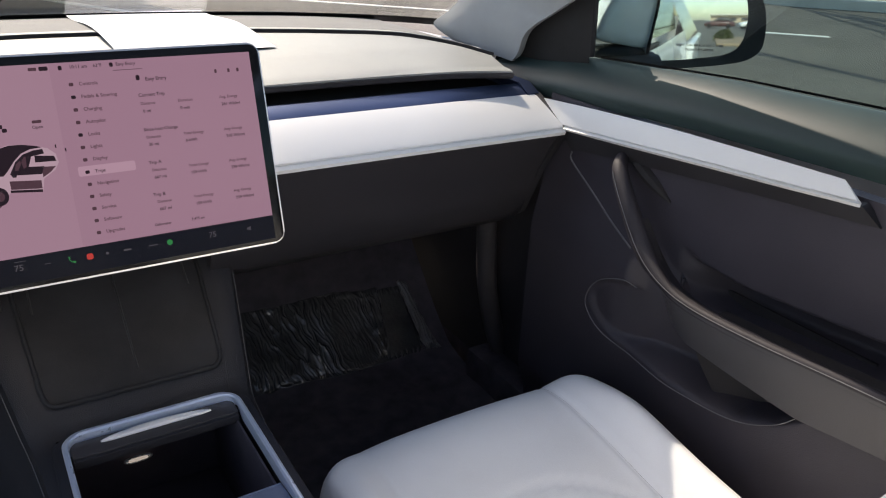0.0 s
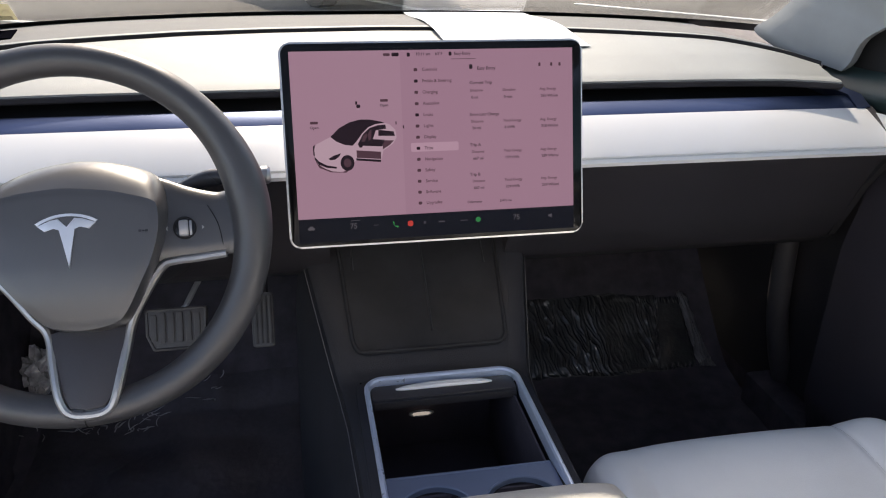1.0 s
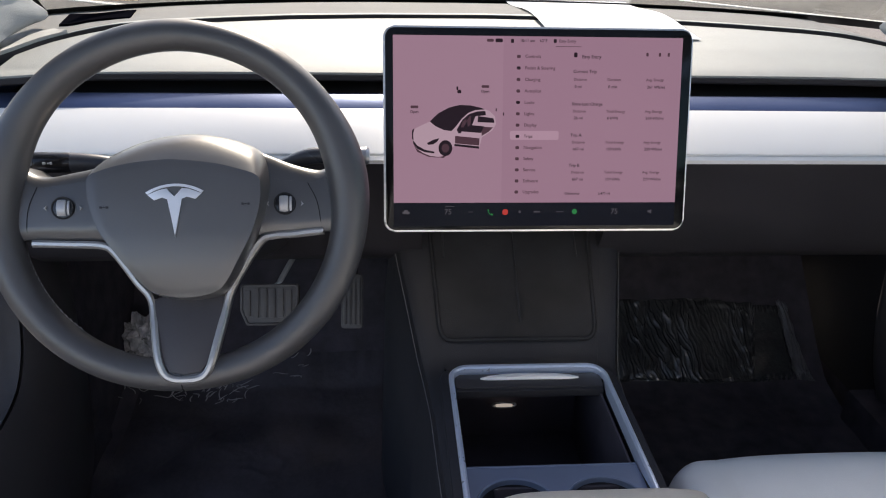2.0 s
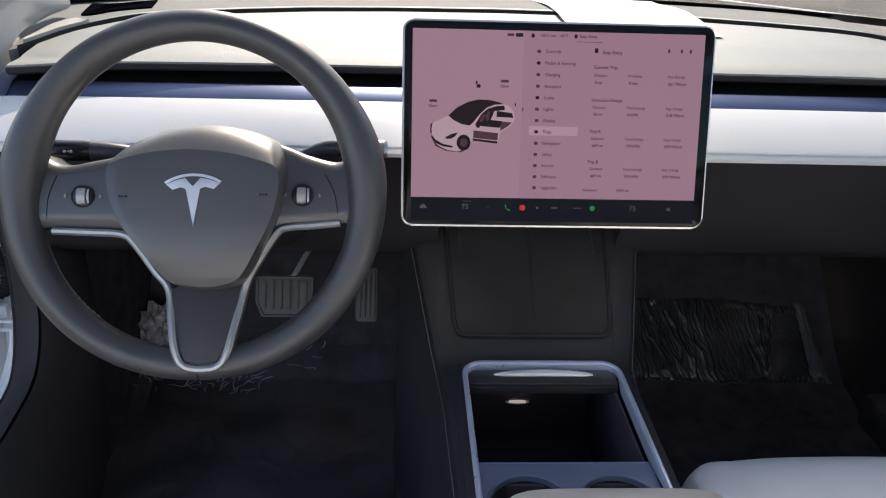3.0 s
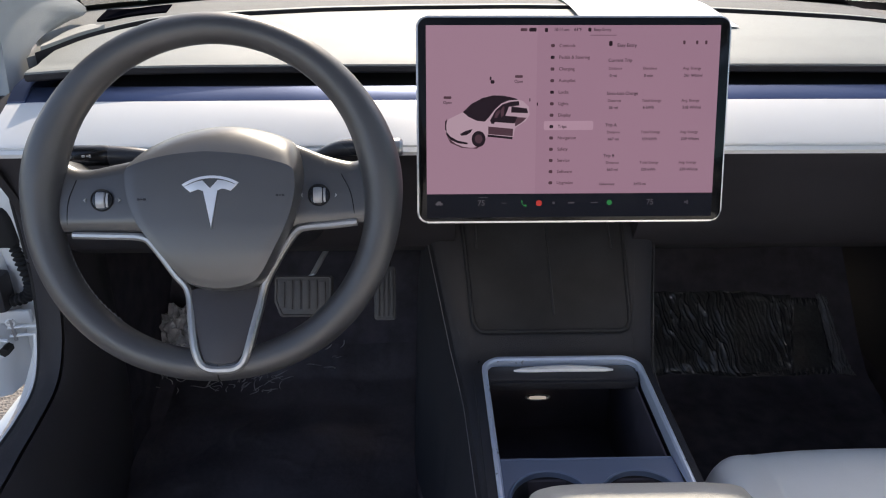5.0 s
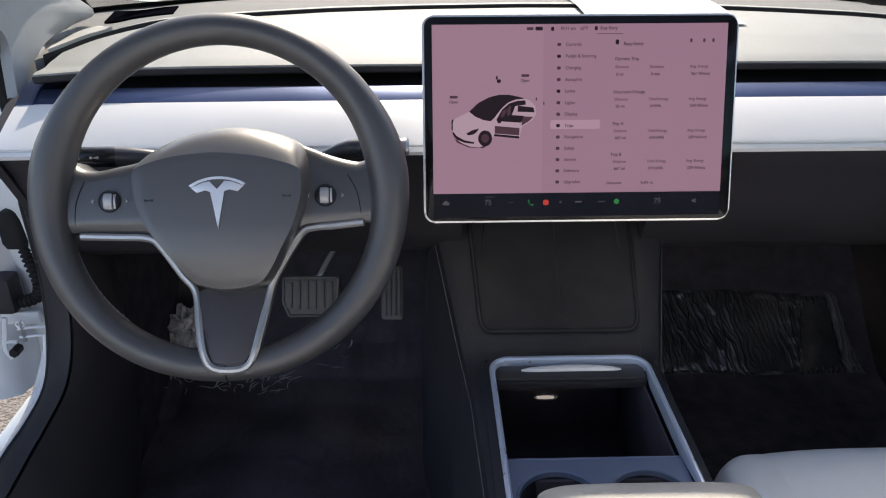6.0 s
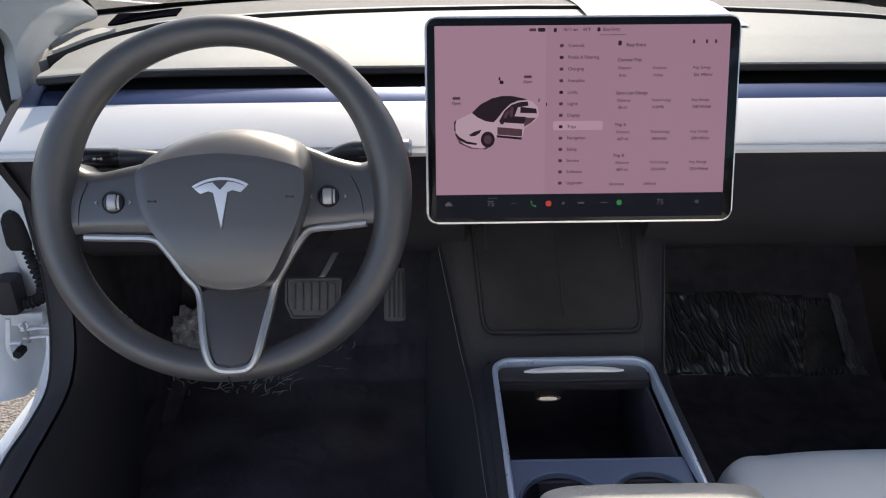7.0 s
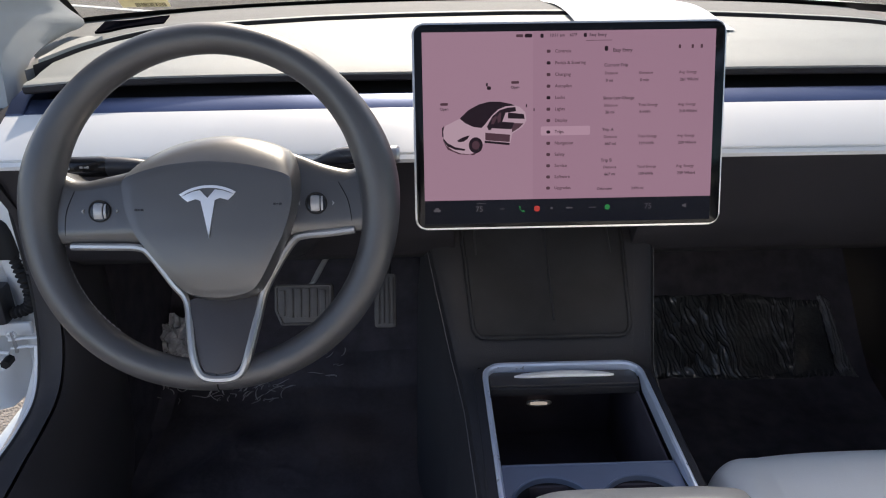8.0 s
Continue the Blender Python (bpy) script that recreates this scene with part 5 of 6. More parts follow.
part("cushion", sheet(seat_top, 120, 110, (0, 0, -0.05)), M_seat, seat, "smooth white vinyl cushion", angle=70)
part("seam", tube([Vector(seat_top(0.80, k / 60)) + Vector((0, 0, -0.001)) for k in range(4, 56)], 0.0013, 5), M_piping, seat, "fine grey seam")
part("seat_base", rbox(SX - 0.22, SX + 0.22, -0.72, -0.17, 0.33, 0.46, 0.03), M_black, seat, "black plastic seat base")
for s in (-1, 1):
    part("seat_rail", rbox(SX + s * 0.19 - 0.02, SX + s * 0.19 + 0.02, -0.75, -0.18, 0.275, 0.335, 0.005), M_steel, seat)


def back(u, v):
    a = 2 * u - 1
    t = v
    y, z = lerp(-0.66, -0.93, t), lerp(0.50, 1.12, t)
    w = 0.235 - 0.03 * t
    n2 = 0.05 * (abs(a) ** 2.5) * (1 - 0.4 * t) - 0.11 * max(0, (abs(a) - 0.88) / 0.12) ** 2
    return (SX + w * a, y + n2, z + 0.2 * n2)


part("backrest", sheet(back, 40, 40, -0.09), M_seat, seat, angle=70)
part("headrest", loft([[Vector((SX + w * math.cos(b), -0.97 + 0.05 * math.sin(b), z)) for b in [2 * math.pi * k / 24 for k in range(24)]] for z, w in ((1.13, 0.09), (1.14, 0.12), (1.22, 0.13), (1.30, 0.12), (1.315, 0.09))]), M_seat, seat, angle=60)

# ---- driver's seat, slid fully back, and the rear bench: unseen, they close the cabin behind the camera and bounce light forward ----
def plain_seat(name, x0, x1, y0, y1, yb, label, heads):
    """Cushion and backrest of white vinyl, with soft bolsters."""
    ob = thing(name, ((x0 + x1) / 2, (y0 + y1) / 2, 0.27), label, "car seat")

    def skin(u, v):
        a = 2 * u - 1
        p = spline([(y0, 0.47), (lerp(y0, y1, 0.3), 0.485), (lerp(y0, y1, 0.7), 0.50), (y1 - 0.05, 0.515), (y1, 0.48), (y1 - 0.01, 0.38)], 30)[min(29, int(round(v * 29)))]
        return (lerp(x0, x1, u), p.x - 0.04 * a ** 4, p.y + 0.03 * math.exp(-((abs(a) - 0.8) / 0.15) ** 2) - 0.09 * max(0, (abs(a) - 0.88) / 0.12) ** 2)

    def rest(u, v):
        a = 2 * u - 1
        return (lerp(x0 + 0.02, x1 - 0.02, u), lerp(y0 + 0.06, yb, v) + 0.045 * abs(a) ** 2.5 - 0.09 * max(0, (abs(a) - 0.88) / 0.12) ** 2, lerp(0.48, 1.06, v))
    part("cushion", sheet(skin, 40, 29, (0, 0, -0.06)), M_seat, ob, angle=70)
    part("backrest", sheet(rest, 40, 24, -0.08), M_seat, ob, angle=70)
    for hx in heads:
        part("headrest", loft([[Vector((hx + w * math.cos(b), yb - 0.02 + 0.045 * math.sin(b), z)) for b in [2 * math.pi * k / 20 for k in range(20)]] for z, w in ((1.07, 0.08), (1.08, 0.11), (1.15, 0.12), (1.21, 0.11), (1.22, 0.08))]), M_seat, ob, angle=60)
    part("seat_base", rbox(x0 + 0.03, x1 - 0.03, y0 + 0.02, y1 - 0.05, 0.28, 0.44, 0.03), M_black, ob, "black plastic seat base")


plain_seat("driver_seat", -0.62, -0.14, -1.10, -0.62, -1.32, "white vinyl driver's seat slid fully back on its rails", (-0.38,))
plain_seat("rear_bench", -0.64, 0.64, -1.86, -1.42, -1.98, "white vinyl rear bench seat", (-0.36, 0.36))

# ---- pedals ----
brake = thing("brake_pedal", (-0.38, 0.3, 0.5), "black rubber brake pedal with upright ribs on a steel arm", "pedal", "pedals")
PM = Matrix.Translation((-0.381, 0.292, 0.541)) @ pose(0, 0, 0, 90 - 30, 0, 0)
pad_o = [(-0.045, 0.0325), (0.048, 0.0325), (0.0515, 0.029), (0.050, -0.016), (0.036, -0.036), (0.032, -0.038), (-0.034, -0.038), (-0.038, -0.036), (-0.0485, -0.012), (-0.0488, 0.029)]
bpad = part("pad", prism(pad_o, PM @ pose(0, 0, -0.008), 0.012, 0.003), M_rubber, brake)
for k in range(6):
    x = -0.035 + k * 0.0138
    part("rib", prism(rrect(0.0098, 0.050 if 0 < k < 5 else 0.044, 0.002, 3, x, 0.0), PM @ pose(0, 0, 0.003), 0.0042, 0.0012), M_rubber, bpad)
part("pad_rim", tube([PM @ Vector((x * 0.93, y * 0.92, 0.0045)) for x, y in pad_o], 0.0024, 6, closed=True, up=(0, 1, 0)), M_rubber, bpad)
part("arm", tube(spline([PM @ Vector((0.008, 0.03, -0.012)), (-0.363, 0.312, 0.573), (-0.351, 0.342, 0.587), (-0.338, 0.375, 0.603), (-0.322, 0.43, 0.64)], 18), 0.0055, 8, flat=0.6), M_knob, brake, "bare steel pedal arm")
gas = thing("accelerator_pedal", (-0.24, 0.33, 0.48), "narrow ribbed black rubber accelerator pedal", "pedal", "pedals")
GM = Matrix.Translation((-0.2395, 0.318, 0.528)) @ pose(0, 0, 0, 90 - 34, 0, 0)
gpad = part("pad", prism(rrect(0.038, 0.094, 0.006, 4, -0.0025, 0), GM @ pose(0, 0, -0.006), 0.010, 0.002), M_rubber, gas)
for k in range(4):
    part("rib", prism(rrect(0.0054, 0.082, 0.002, 3, -0.0148 + k * 0.0082, 0), GM @ pose(0, 0, 0.003), 0.0036, 0.001), M_rubber, gpad)
part("arm", tube([GM @ Vector((0, 0.04, -0.006)), (-0.235, 0.40, 0.64), (-0.235, 0.45, 0.72)], 0.007, 8), M_black, gas)


# ---- protective plastic film on carpets ----
def crumpled(name, label, corners, lift, seed, nu=90, nv=60, amp=0.010, across=60.0, along=10.0, material=None, lean=0.0, calm=0.35):
    """A wrinkled film laid over the floor between four corners (x, y): sharp creases run up it, finer ones between, calm in patches."""
    a, b, c, d = [Vector((*q, 0)) for q in corners]

    def f(u, v):
        p = a.lerp(b, u).lerp(d.lerp(c, u), v)
        wx = 0.016 * noise.noise(Vector((p.x * 11, p.y * 17, seed))) + 0.006 * noise.noise(Vector((p.x * 40, p.y * 50, seed + 5)))
        x = p.x + lean * p.y + wx
        r1 = (1 - abs(noise.noise(Vector((x * across * 0.55, p.y * along, seed))))) ** 9
        r2 = (1 - abs(noise.noise(Vector((x * across * 1.5, p.y * along * 2.6, seed + 9))))) ** 5
        m = sstep(calm - 0.25, calm + 0.35, 0.5 + 0.9 * noise.noise(Vector((p.x * 9, p.y * 12, seed + 2))))
        e = min(u, 1 - u, v, 1 - v)
        h = amp * (r1 * m + 0.38 * r2 * (0.45 + 0.55 * m) + 0.16 * noise.noise(Vector((p.x * 16, p.y * 20, seed + 3))))
        wob = 0.007 * noise.noise(Vector((u * 17, v * 9, seed))) * (1 - sstep(0.0, 0.10, e))
        zz = Vector(carpet((p.x + 0.70) / 1.42, (p.y + 1.25) / 2.05)).z
        return (p.x + wob, p.y + wob, zz + lift + max(-0.002, h * sstep(-0.02, 0.06, e)))
    return tagged(part(name, sheet(f, nu, nv, (0, -0.0005, -0.0008)), material or M_film, angle=75), label, "plastic film")


M_fold = surf("pale_film_fold", (0.1300, 0.1300, 0.1430), 0.30, 0.3, 30, 0.4, 150, spec=0.5)
M_floorfilm = surf("floor_film", (0.0580, 0.0540, 0.0650), 0.40, 0.45, 9, 0.5, 120, spec=0.35)
crumpled("plastic_film", "crumpled dark translucent film over the passenger toe board", ((0.17, 0.400), (0.560, 0.388), (0.590, 0.512), (0.20, 0.530)), 0.008, 5, 340, 130, 0.0058, 95.0, 14.0, None, 0.25, 0.35)
crumpled("plastic_film", "smooth dark film lying flat on the passenger toe board", ((0.562, 0.392), (0.655, 0.400), (0.645, 0.508), (0.592, 0.512)), 0.003, 15, 40, 50, 0.0006, 30.0, 6.0)
crumpled("plastic_film", "loose film edge folded up on the passenger toe board", ((0.655, 0.392), (0.690, 0.386), (0.660, 0.508), (0.640, 0.512)), 0.010, 11, 40, 60, 0.010, 70.0, 5.0, M_fold, 0.2, 0.1)
crumpled("plastic_film", "thin scuffed film over the driver's carpet", ((-0.66, -0.45), (-0.19, -0.45), (-0.19, 0.455), (-0.66, 0.455)), 0.003, 21, 120, 170, 0.0030, 26.0, 16.0, M_floorfilm, 0.1, 0.62)


def shreds(name, label, x0, x1, y0, y1, count, seed, size):
    """Curling ribbons standing up from the carpet, modelled in place of the glints on clear film."""
    rnd = random.Random(seed)
    bm = bmesh.new()
    for _ in range(count):
        x, y = rnd.uniform(x0, x1), rnd.uniform(y0, y1)
        z = Vector(carpet((x + 0.70) / 1.42, (y + 1.25) / 2.05)).z + 0.010
        a, w, n = rnd.uniform(0, 6.283), rnd.uniform(0.0008, 0.0024) * size, 9
        length, curl = rnd.uniform(0.018, 0.055) * size, rnd.uniform(-2.2, 2.2)
        pts, q = [], Vector((x, y, z))
        for k in range(n):
            pts.append(q.copy())
            b = a + curl * k / n
            q = q + Vector((math.cos(b), math.sin(b), 0.55 * math.sin(math.pi * k / n + 0.4) - 0.15)) * length / n
        tube(pts, [w * math.sin(math.pi * (k + 0.6) / n) + 0.0003 for k in range(n)], 5, bm=bm, flat=0.25)
    ob = tagged(thing(name, ((x0 + x1) / 2, (y0 + y1) / 2, 0.28), label, "plastic film"), kind="stuff")
    part("glint_strip", bm, M_glint, ob, angle=40)


# Pale colour carries the highlights along the film's edges.
M_glint = surf("film_glint_strips", (0.50, 0.50, 0.51), 0.22, 0.3, 40, 0.2, 200, spec=0.7)
shreds("film_glints", "curling pale strips for the glints of film on the driver's carpet", -0.69, -0.45, 0.368, 0.408, 64, 41, 0.75)
shreds("film_glints", "thin pale wisps for the glints of film below the pedals", -0.40, -0.34, 0.41, 0.47, 14, 43, 0.7)
LX, LY = -0.240, 0.451
lint = thing("crumb", (LX, LY, 0.283), "tiny white crumb on the driver's carpet", "crumb")
part("crumb", tube([(LX - 0.0022, LY, 0.2855), (LX, LY + 0.0006, 0.2862), (LX + 0.0024, LY, 0.2852)], [0.0008, 0.0015, 0.0006], 6), M_paper, lint)
tuft = thing("film_scrap", (-0.66, 0.475, 0.36), "small crumpled scrap of clear film by the toe board", "plastic film")


def scrap(u, v):
    a, b = 2 * math.pi * u, math.pi * (v - 0.5)
    q = Vector((math.cos(a) * math.cos(b), math.sin(a) * math.cos(b), math.sin(b)))
    r = 1 + 0.75 * noise.noise(q * 2.1) + 0.65 * (0.5 - abs(noise.noise(q * 4.3 + Vector((3, 0, 0))))) + 0.25 * noise.noise(q * 9.0)
    return Vector((-0.660, 0.462, 0.375)) + Vector((q.x * 0.030, q.y * 0.022, q.z * 0.036)) * r


part("film", sheet(scrap, 34, 22, 0.0006), M_clear, tuft, smooth=False)


# ---- passenger door ----
door = thing("car_door", (0.75, -0.4, 0.35), "closed passenger door with dark inner panel and white trim strip", "car door")
DY0, DY1 = 0.11, -0.98


def shelf_z(y):
    return curve_at([(-0.90, 0.785), (-0.70, 0.770), (-0.52, 0.757), (-0.40, 0.747), (-0.30, 0.741), (-0.24, 0.748), (-0.19, 0.772), (-0.14, 0.815), (-0.10, 0.855), (0.0, 0.87)], y)


def arm_low(y):
    return curve_at([(-0.95, 0.70), (-0.56, 0.680), (-0.46, 0.665), (-0.345, 0.668), (-0.28, 0.670), (-0.234, 0.690), (-0.19, 0.735)], y)


def door_in(u, v, pocket=True):
    y, z = lerp(DY0, DY1, u), lerp(0.33, 0.925, v)
    x = 0.703
    zs = shelf_z(y)
    b = sstep(-0.13, -0.26, y)
    below = sstep(0.004, -0.03, z - (zs - 0.03))
    x -= 0.034 * b * below
    x -= 0.018 * (1 - b) * sstep(0.80, 0.68, z)
    # map pocket: a recess, shallow and rounded in front, deep behind
    cheek = math.hypot((y + 0.135) / 0.088, (z - 0.634) / 0.054)
    line = arm_low(y)
    bot = curve_at([(-0.47, 0.662), (-0.42, 0.622), (-0.36, 0.592), (-0.30, 0.583), (-0.17, 0.582)], y)
    mouth = sstep(-0.002, 0.018, z - bot) * sstep(-0.002, 0.016, line - z) * sstep(-0.475, -0.445, y) * sstep(-0.12, -0.15, y)
    mouth = max(mouth, 1 - sstep(0.76, 1.0, cheek))
    if pocket:
        x += (0.006 + 0.066 * sstep(-0.085, -0.27, y)) * mouth
    x += 0.02 * sstep(0.42, 0.34, z)
    # deep finger well above the armrest edge
    x += 0.070 * sstep(zs - 0.05, zs - 0.03, z) * sstep(zs + 0.018, zs + 0.004, z) * sstep(-0.20, -0.30, y)
    return (x, y, z)


part("inner_panel", sheet(door_in, 260, 170, -0.02), M_door, door, "dark grained plastic inner panel", angle=70)


def line_pts(pts, n=40):
    return spline(pts, n)


# white strip, dark band under it
top = line_pts([(0.692, 0.126, 0.9145), (0.690, -0.02, 0.926), (0.690, -0.17, 0.9345), (0.690, -0.30, 0.939), (0.692, -0.413, 0.9415)])
lowl = line_pts([(0.682, 0.062, 0.880), (0.678, -0.08, 0.8925), (0.678, -0.235, 0.906), (0.679, -0.35, 0.915), (0.683, -0.442, 0.9225)])
ends = [1 - 0.9 * sstep(34, 39, k) for k in range(len(top))]
part("trim_strip", loft([[a + Vector((0.012 * e, 0, -0.004 * e)), a, a.lerp(b, 0.5) + Vector((-0.001, 0, 0.001)), b.lerp(a, 0.14) + Vector((-0.001, 0, 0.001)), b.lerp(a, 0.10) + Vector((0.003, 0, 0)), b + Vector((-0.002, 0, 0.001)), b + Vector((0.002 * e, 0, -0.003)), b + Vector((0.014 * e, 0, 0.002))] for a, b, e in zip(top, lowl, ends)]), M_white, door, "white satin trim strip", angle=40)
bandl = line_pts([(0.700, 0.048, 0.845), (0.697, -0.02, 0.856), (0.696, -0.24, 0.880), (0.697, -0.36, 0.891), (0.699, -0.462, 0.899)])
part("dark_band", loft([[b + Vector((0.004, 0, -0.002)), c, c + Vector((0.014, 0, 0)), b + Vector((0.016, 0, 0))] for b, c in zip(lowl, bandl)]), M_black, door, "dark band under the strip")
ins = spline([(0.7035, 0.046, 0.842), (0.7035, 0.044, 0.828), (0.7000, 0.0, 0.800), (0.697, -0.06, 0.765), (0.694, -0.118, 0.738)], 30)
ins = [Vector((door_in((DY0 - p.y) / (DY0 - DY1), (p.z - 0.33) / 0.595, False)[0] - 0.0008, p.y, p.z)) for p in ins]
part("panel_joint", tube(ins, 0.0014, 8), M_line2, door, "rounded panel joint")


# belt pad along the window
def belt(u, v):
    y = lerp(0.29, -0.98, u)
    x, z = [(p.x, p.y) for p in [spline([(0.790, 0.974), (0.768, 0.977), (0.740, 0.968), (0.716, 0.952), (0.703, 0.934), (0.708, 0.915)], 20)[min(19, int(round(v * 19)))]]][0]
    lift = curve_at([(-0.98, 0.040), (-0.40, 0.028), (-0.18, 0.021), (0.08, 0.003), (0.20, -0.01)], y)
    return (x, y, z + lift)


part("belt_pad", sheet(belt, 60, 19, 0.012), M_belt, door, "soft dark grey pad below the window", angle=60)
part("window_seal", tube([(0.792, y, 0.977 + curve_at([(-0.98, 0.040), (-0.40, 0.028), (-0.18, 0.021), (0.08, 0.003), (0.20, -0.01)], y)) for y in [lerp(0.10, -0.98, k / 30) for k in range(31)]], 0.0016, 8), M_grille, door, "black rubber window seal")

# pull handle flowing into the armrest edge
grip = spline([(0.690, -0.078, 0.868), (0.668, -0.098, 0.858), (0.655, -0.135, 0.822), (0.648, -0.185, 0.770), (0.635, -0.24, 0.745), (0.628, -0.30, 0.738), (0.622, -0.40, 0.744), (0.620, -0.52, 0.755), (0.620, -0.70, 0.768), (0.625, -0.90, 0.782)], 70)
hand = part("pull_handle", tube(grip, [0.0098 + 0.003 * math.sin(min(1, i / 20) * math.pi / 2) - 0.0075 * sstep(22, 34, i) for i in range(70)], 14, flat=1.15), M_grip, door, "soft black pull handle and armrest edge", angle=60)
part("handle_piping", tube([p + Vector((-0.0128 + 0.0066 * sstep(22, 34, i + 8), 0.002, 0.002)) for i, p in enumerate(grip[8:])], 0.0006, 6), M_line2, hand, "thin pale edge line")
M_armface = surf("grey_armrest_plastic", (0.046, 0.0440, 0.0485), 0.42, 0.12, 12, 0.3, 1000, voronoi=True)


def arm_edge(u):
    """Along the armrest's inner edge, just under its pale line."""
    q = lerp(18, 69, u)
    k = min(int(q), 68)
    return grip[k].lerp(grip[k + 1], q - k) + Vector((-0.0050, 0, -0.001))


def arm_face(u, v):
    a = arm_edge(u)
    return (a.x + 0.006 * (1 - sstep(0.05, 0.25, u)) + 0.004 * math.sin(v * 2.6) + 0.022 * v ** 1.5, a.y, lerp(a.z - 0.001, lerp(a.z - 0.0015, arm_low(a.y) + 0.001, sstep(0.08, 0.30, u)), v))


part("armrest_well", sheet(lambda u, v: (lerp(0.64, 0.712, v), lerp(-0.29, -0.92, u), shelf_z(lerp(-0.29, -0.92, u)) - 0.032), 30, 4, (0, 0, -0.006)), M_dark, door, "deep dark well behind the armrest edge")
part("armrest_face", sheet(arm_face, 80, 14, (0.006, 0, 0)), M_armface, door, "dark grey armrest face", angle=60)
part("armrest_top", sheet(lambda u, v: arm_edge(u) + Vector((lerp(0.001, 0.042, v), 0, 0.0045 * math.sin(math.pi * min(1, v * 1.6)) - 0.010 * v * v)), 80, 8, (0, 0, -0.006)), M_grip, door, "soft black armrest top", angle=60)


def mouth_shade(u, v):
    y = lerp(lerp(-0.31, -0.22, v), -0.455, u)
    bot = curve_at([(-0.47, 0.662), (-0.42, 0.622), (-0.36, 0.592), (-0.30, 0.583), (-0.17, 0.582)], y)
    return (0.700 + 0.02 * math.sin(u * 3.14), y, lerp(bot + 0.001, arm_low(y) + 0.001, v))


# Dark sheet across the recess in place of the pocket's own shade.
part("pocket_shade", sheet(mouth_shade, 60, 20, 0.001), M_dark, door, "black sheet for the shade inside the map pocket", angle=60)
# Dark bar in place of the shade near the handle top.
part("handle_cup_shade", tube(spline([(0.704, -0.085, 0.872), (0.700, -0.13, 0.850), (0.702, -0.17, 0.828)], 10), [0.004, 0.008, 0.010, 0.010, 0.010, 0.009, 0.008, 0.006, 0.004, 0.002], 8), M_dark, door)
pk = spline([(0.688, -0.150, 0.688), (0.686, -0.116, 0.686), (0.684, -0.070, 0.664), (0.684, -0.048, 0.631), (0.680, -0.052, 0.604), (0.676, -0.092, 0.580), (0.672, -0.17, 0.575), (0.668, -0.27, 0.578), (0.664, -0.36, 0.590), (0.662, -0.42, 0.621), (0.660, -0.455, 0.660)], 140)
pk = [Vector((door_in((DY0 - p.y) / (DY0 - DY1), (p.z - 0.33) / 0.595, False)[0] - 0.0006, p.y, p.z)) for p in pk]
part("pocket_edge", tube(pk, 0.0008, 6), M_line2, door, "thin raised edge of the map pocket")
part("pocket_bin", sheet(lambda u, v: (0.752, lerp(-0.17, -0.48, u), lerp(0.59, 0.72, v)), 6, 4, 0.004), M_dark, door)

# outer skin, window, mirror
part("outer_skin", sheet(lambda u, v: (0.80 + 0.115 * math.sin(math.pi * (0.10 + 0.62 * v)) ** 0.8 - 0.02 * max(0, v - 0.8), lerp(0.27, -0.98, u), lerp(0.955, 0.34, v) + (0.03 * u if v < 0.2 else 0)), 20, 20, -0.008), M_paint, door, "white painted outer skin", angle=60)
part("side_window", sheet(lambda u, v: (lerp(0.797, 0.715, v), lerp(lerp(0.15, 0.12, v), -0.98, u), lerp(0.965, 1.335, v) + 0.03 * u * (1 - v)), 20, 10, 0.004), M_side, door, "clear side window").visible_shadow = False
SAIL_Y = 0.080
part("sail_panel", loft([[Vector(p) for p in ring_] for ring_ in (((0.748, SAIL_Y, 0.972), (0.735, 0.32, 0.938), (0.730, 0.285, 1.0), (0.735, 0.235, 1.04), (0.748, SAIL_Y + 0.01, 1.115)), ((0.778, SAIL_Y + 0.035, 0.972), (0.775, 0.32, 0.930), (0.770, 0.285, 1.0), (0.775, 0.235, 1.04), (0.778, SAIL_Y + 0.045, 1.115)))]), M_seal, door, "black triangular panel at the mirror", angle=30)
part("window_post", tube([(0.752, SAIL_Y, 0.985), (0.751, SAIL_Y + 0.003, 1.05), (0.750, SAIL_Y + 0.006, 1.11)], 0.005, 8), M_seal, door)
for a, b in (((0.742, 0.050, 1.088), (0.708, -0.26, 1.300)), ((0.708, -0.26, 1.300), (0.690, -1.9, 1.31))):
    part("window_seal", tube([a, b], 0.004, 8), M_seal, shell)

mirror = thing("door_mirror", (0.93, 0.08, 0.94), "passenger door mirror with a black rim in a white housing", "mirror")
# glass plane: faces the driver's eye
mc = Vector((0.938, 0.062, 1.034))
mx_ = Vector((0.860, -0.510, 0.0)).normalized()
mn = Vector((-0.427, -0.902, 0.066)).normalized()
mx_ = (mx_ - mn * mx_.dot(mn)).normalized()
my_ = mn.cross(mx_)
if my_.z < 0:
    my_ = -my_
MM = Matrix(((mx_.x, my_.x, mn.x, mc.x), (mx_.y, my_.y, mn.y, mc.y), (mx_.z, my_.z, mn.z, mc.z), (0, 0, 0, 1)))
mo = smooth_outline([(-0.046, 0.086), (-0.054, 0.020), (-0.0615, -0.046), (-0.0612, -0.070), (-0.056, -0.0765), (-0.019, -0.077), (0.056, -0.070), (0.107, -0.062), (0.133, -0.049), (0.143, -0.028), (0.137, 0.022), (0.108, 0.064), (0.03, 0.093)], 78)
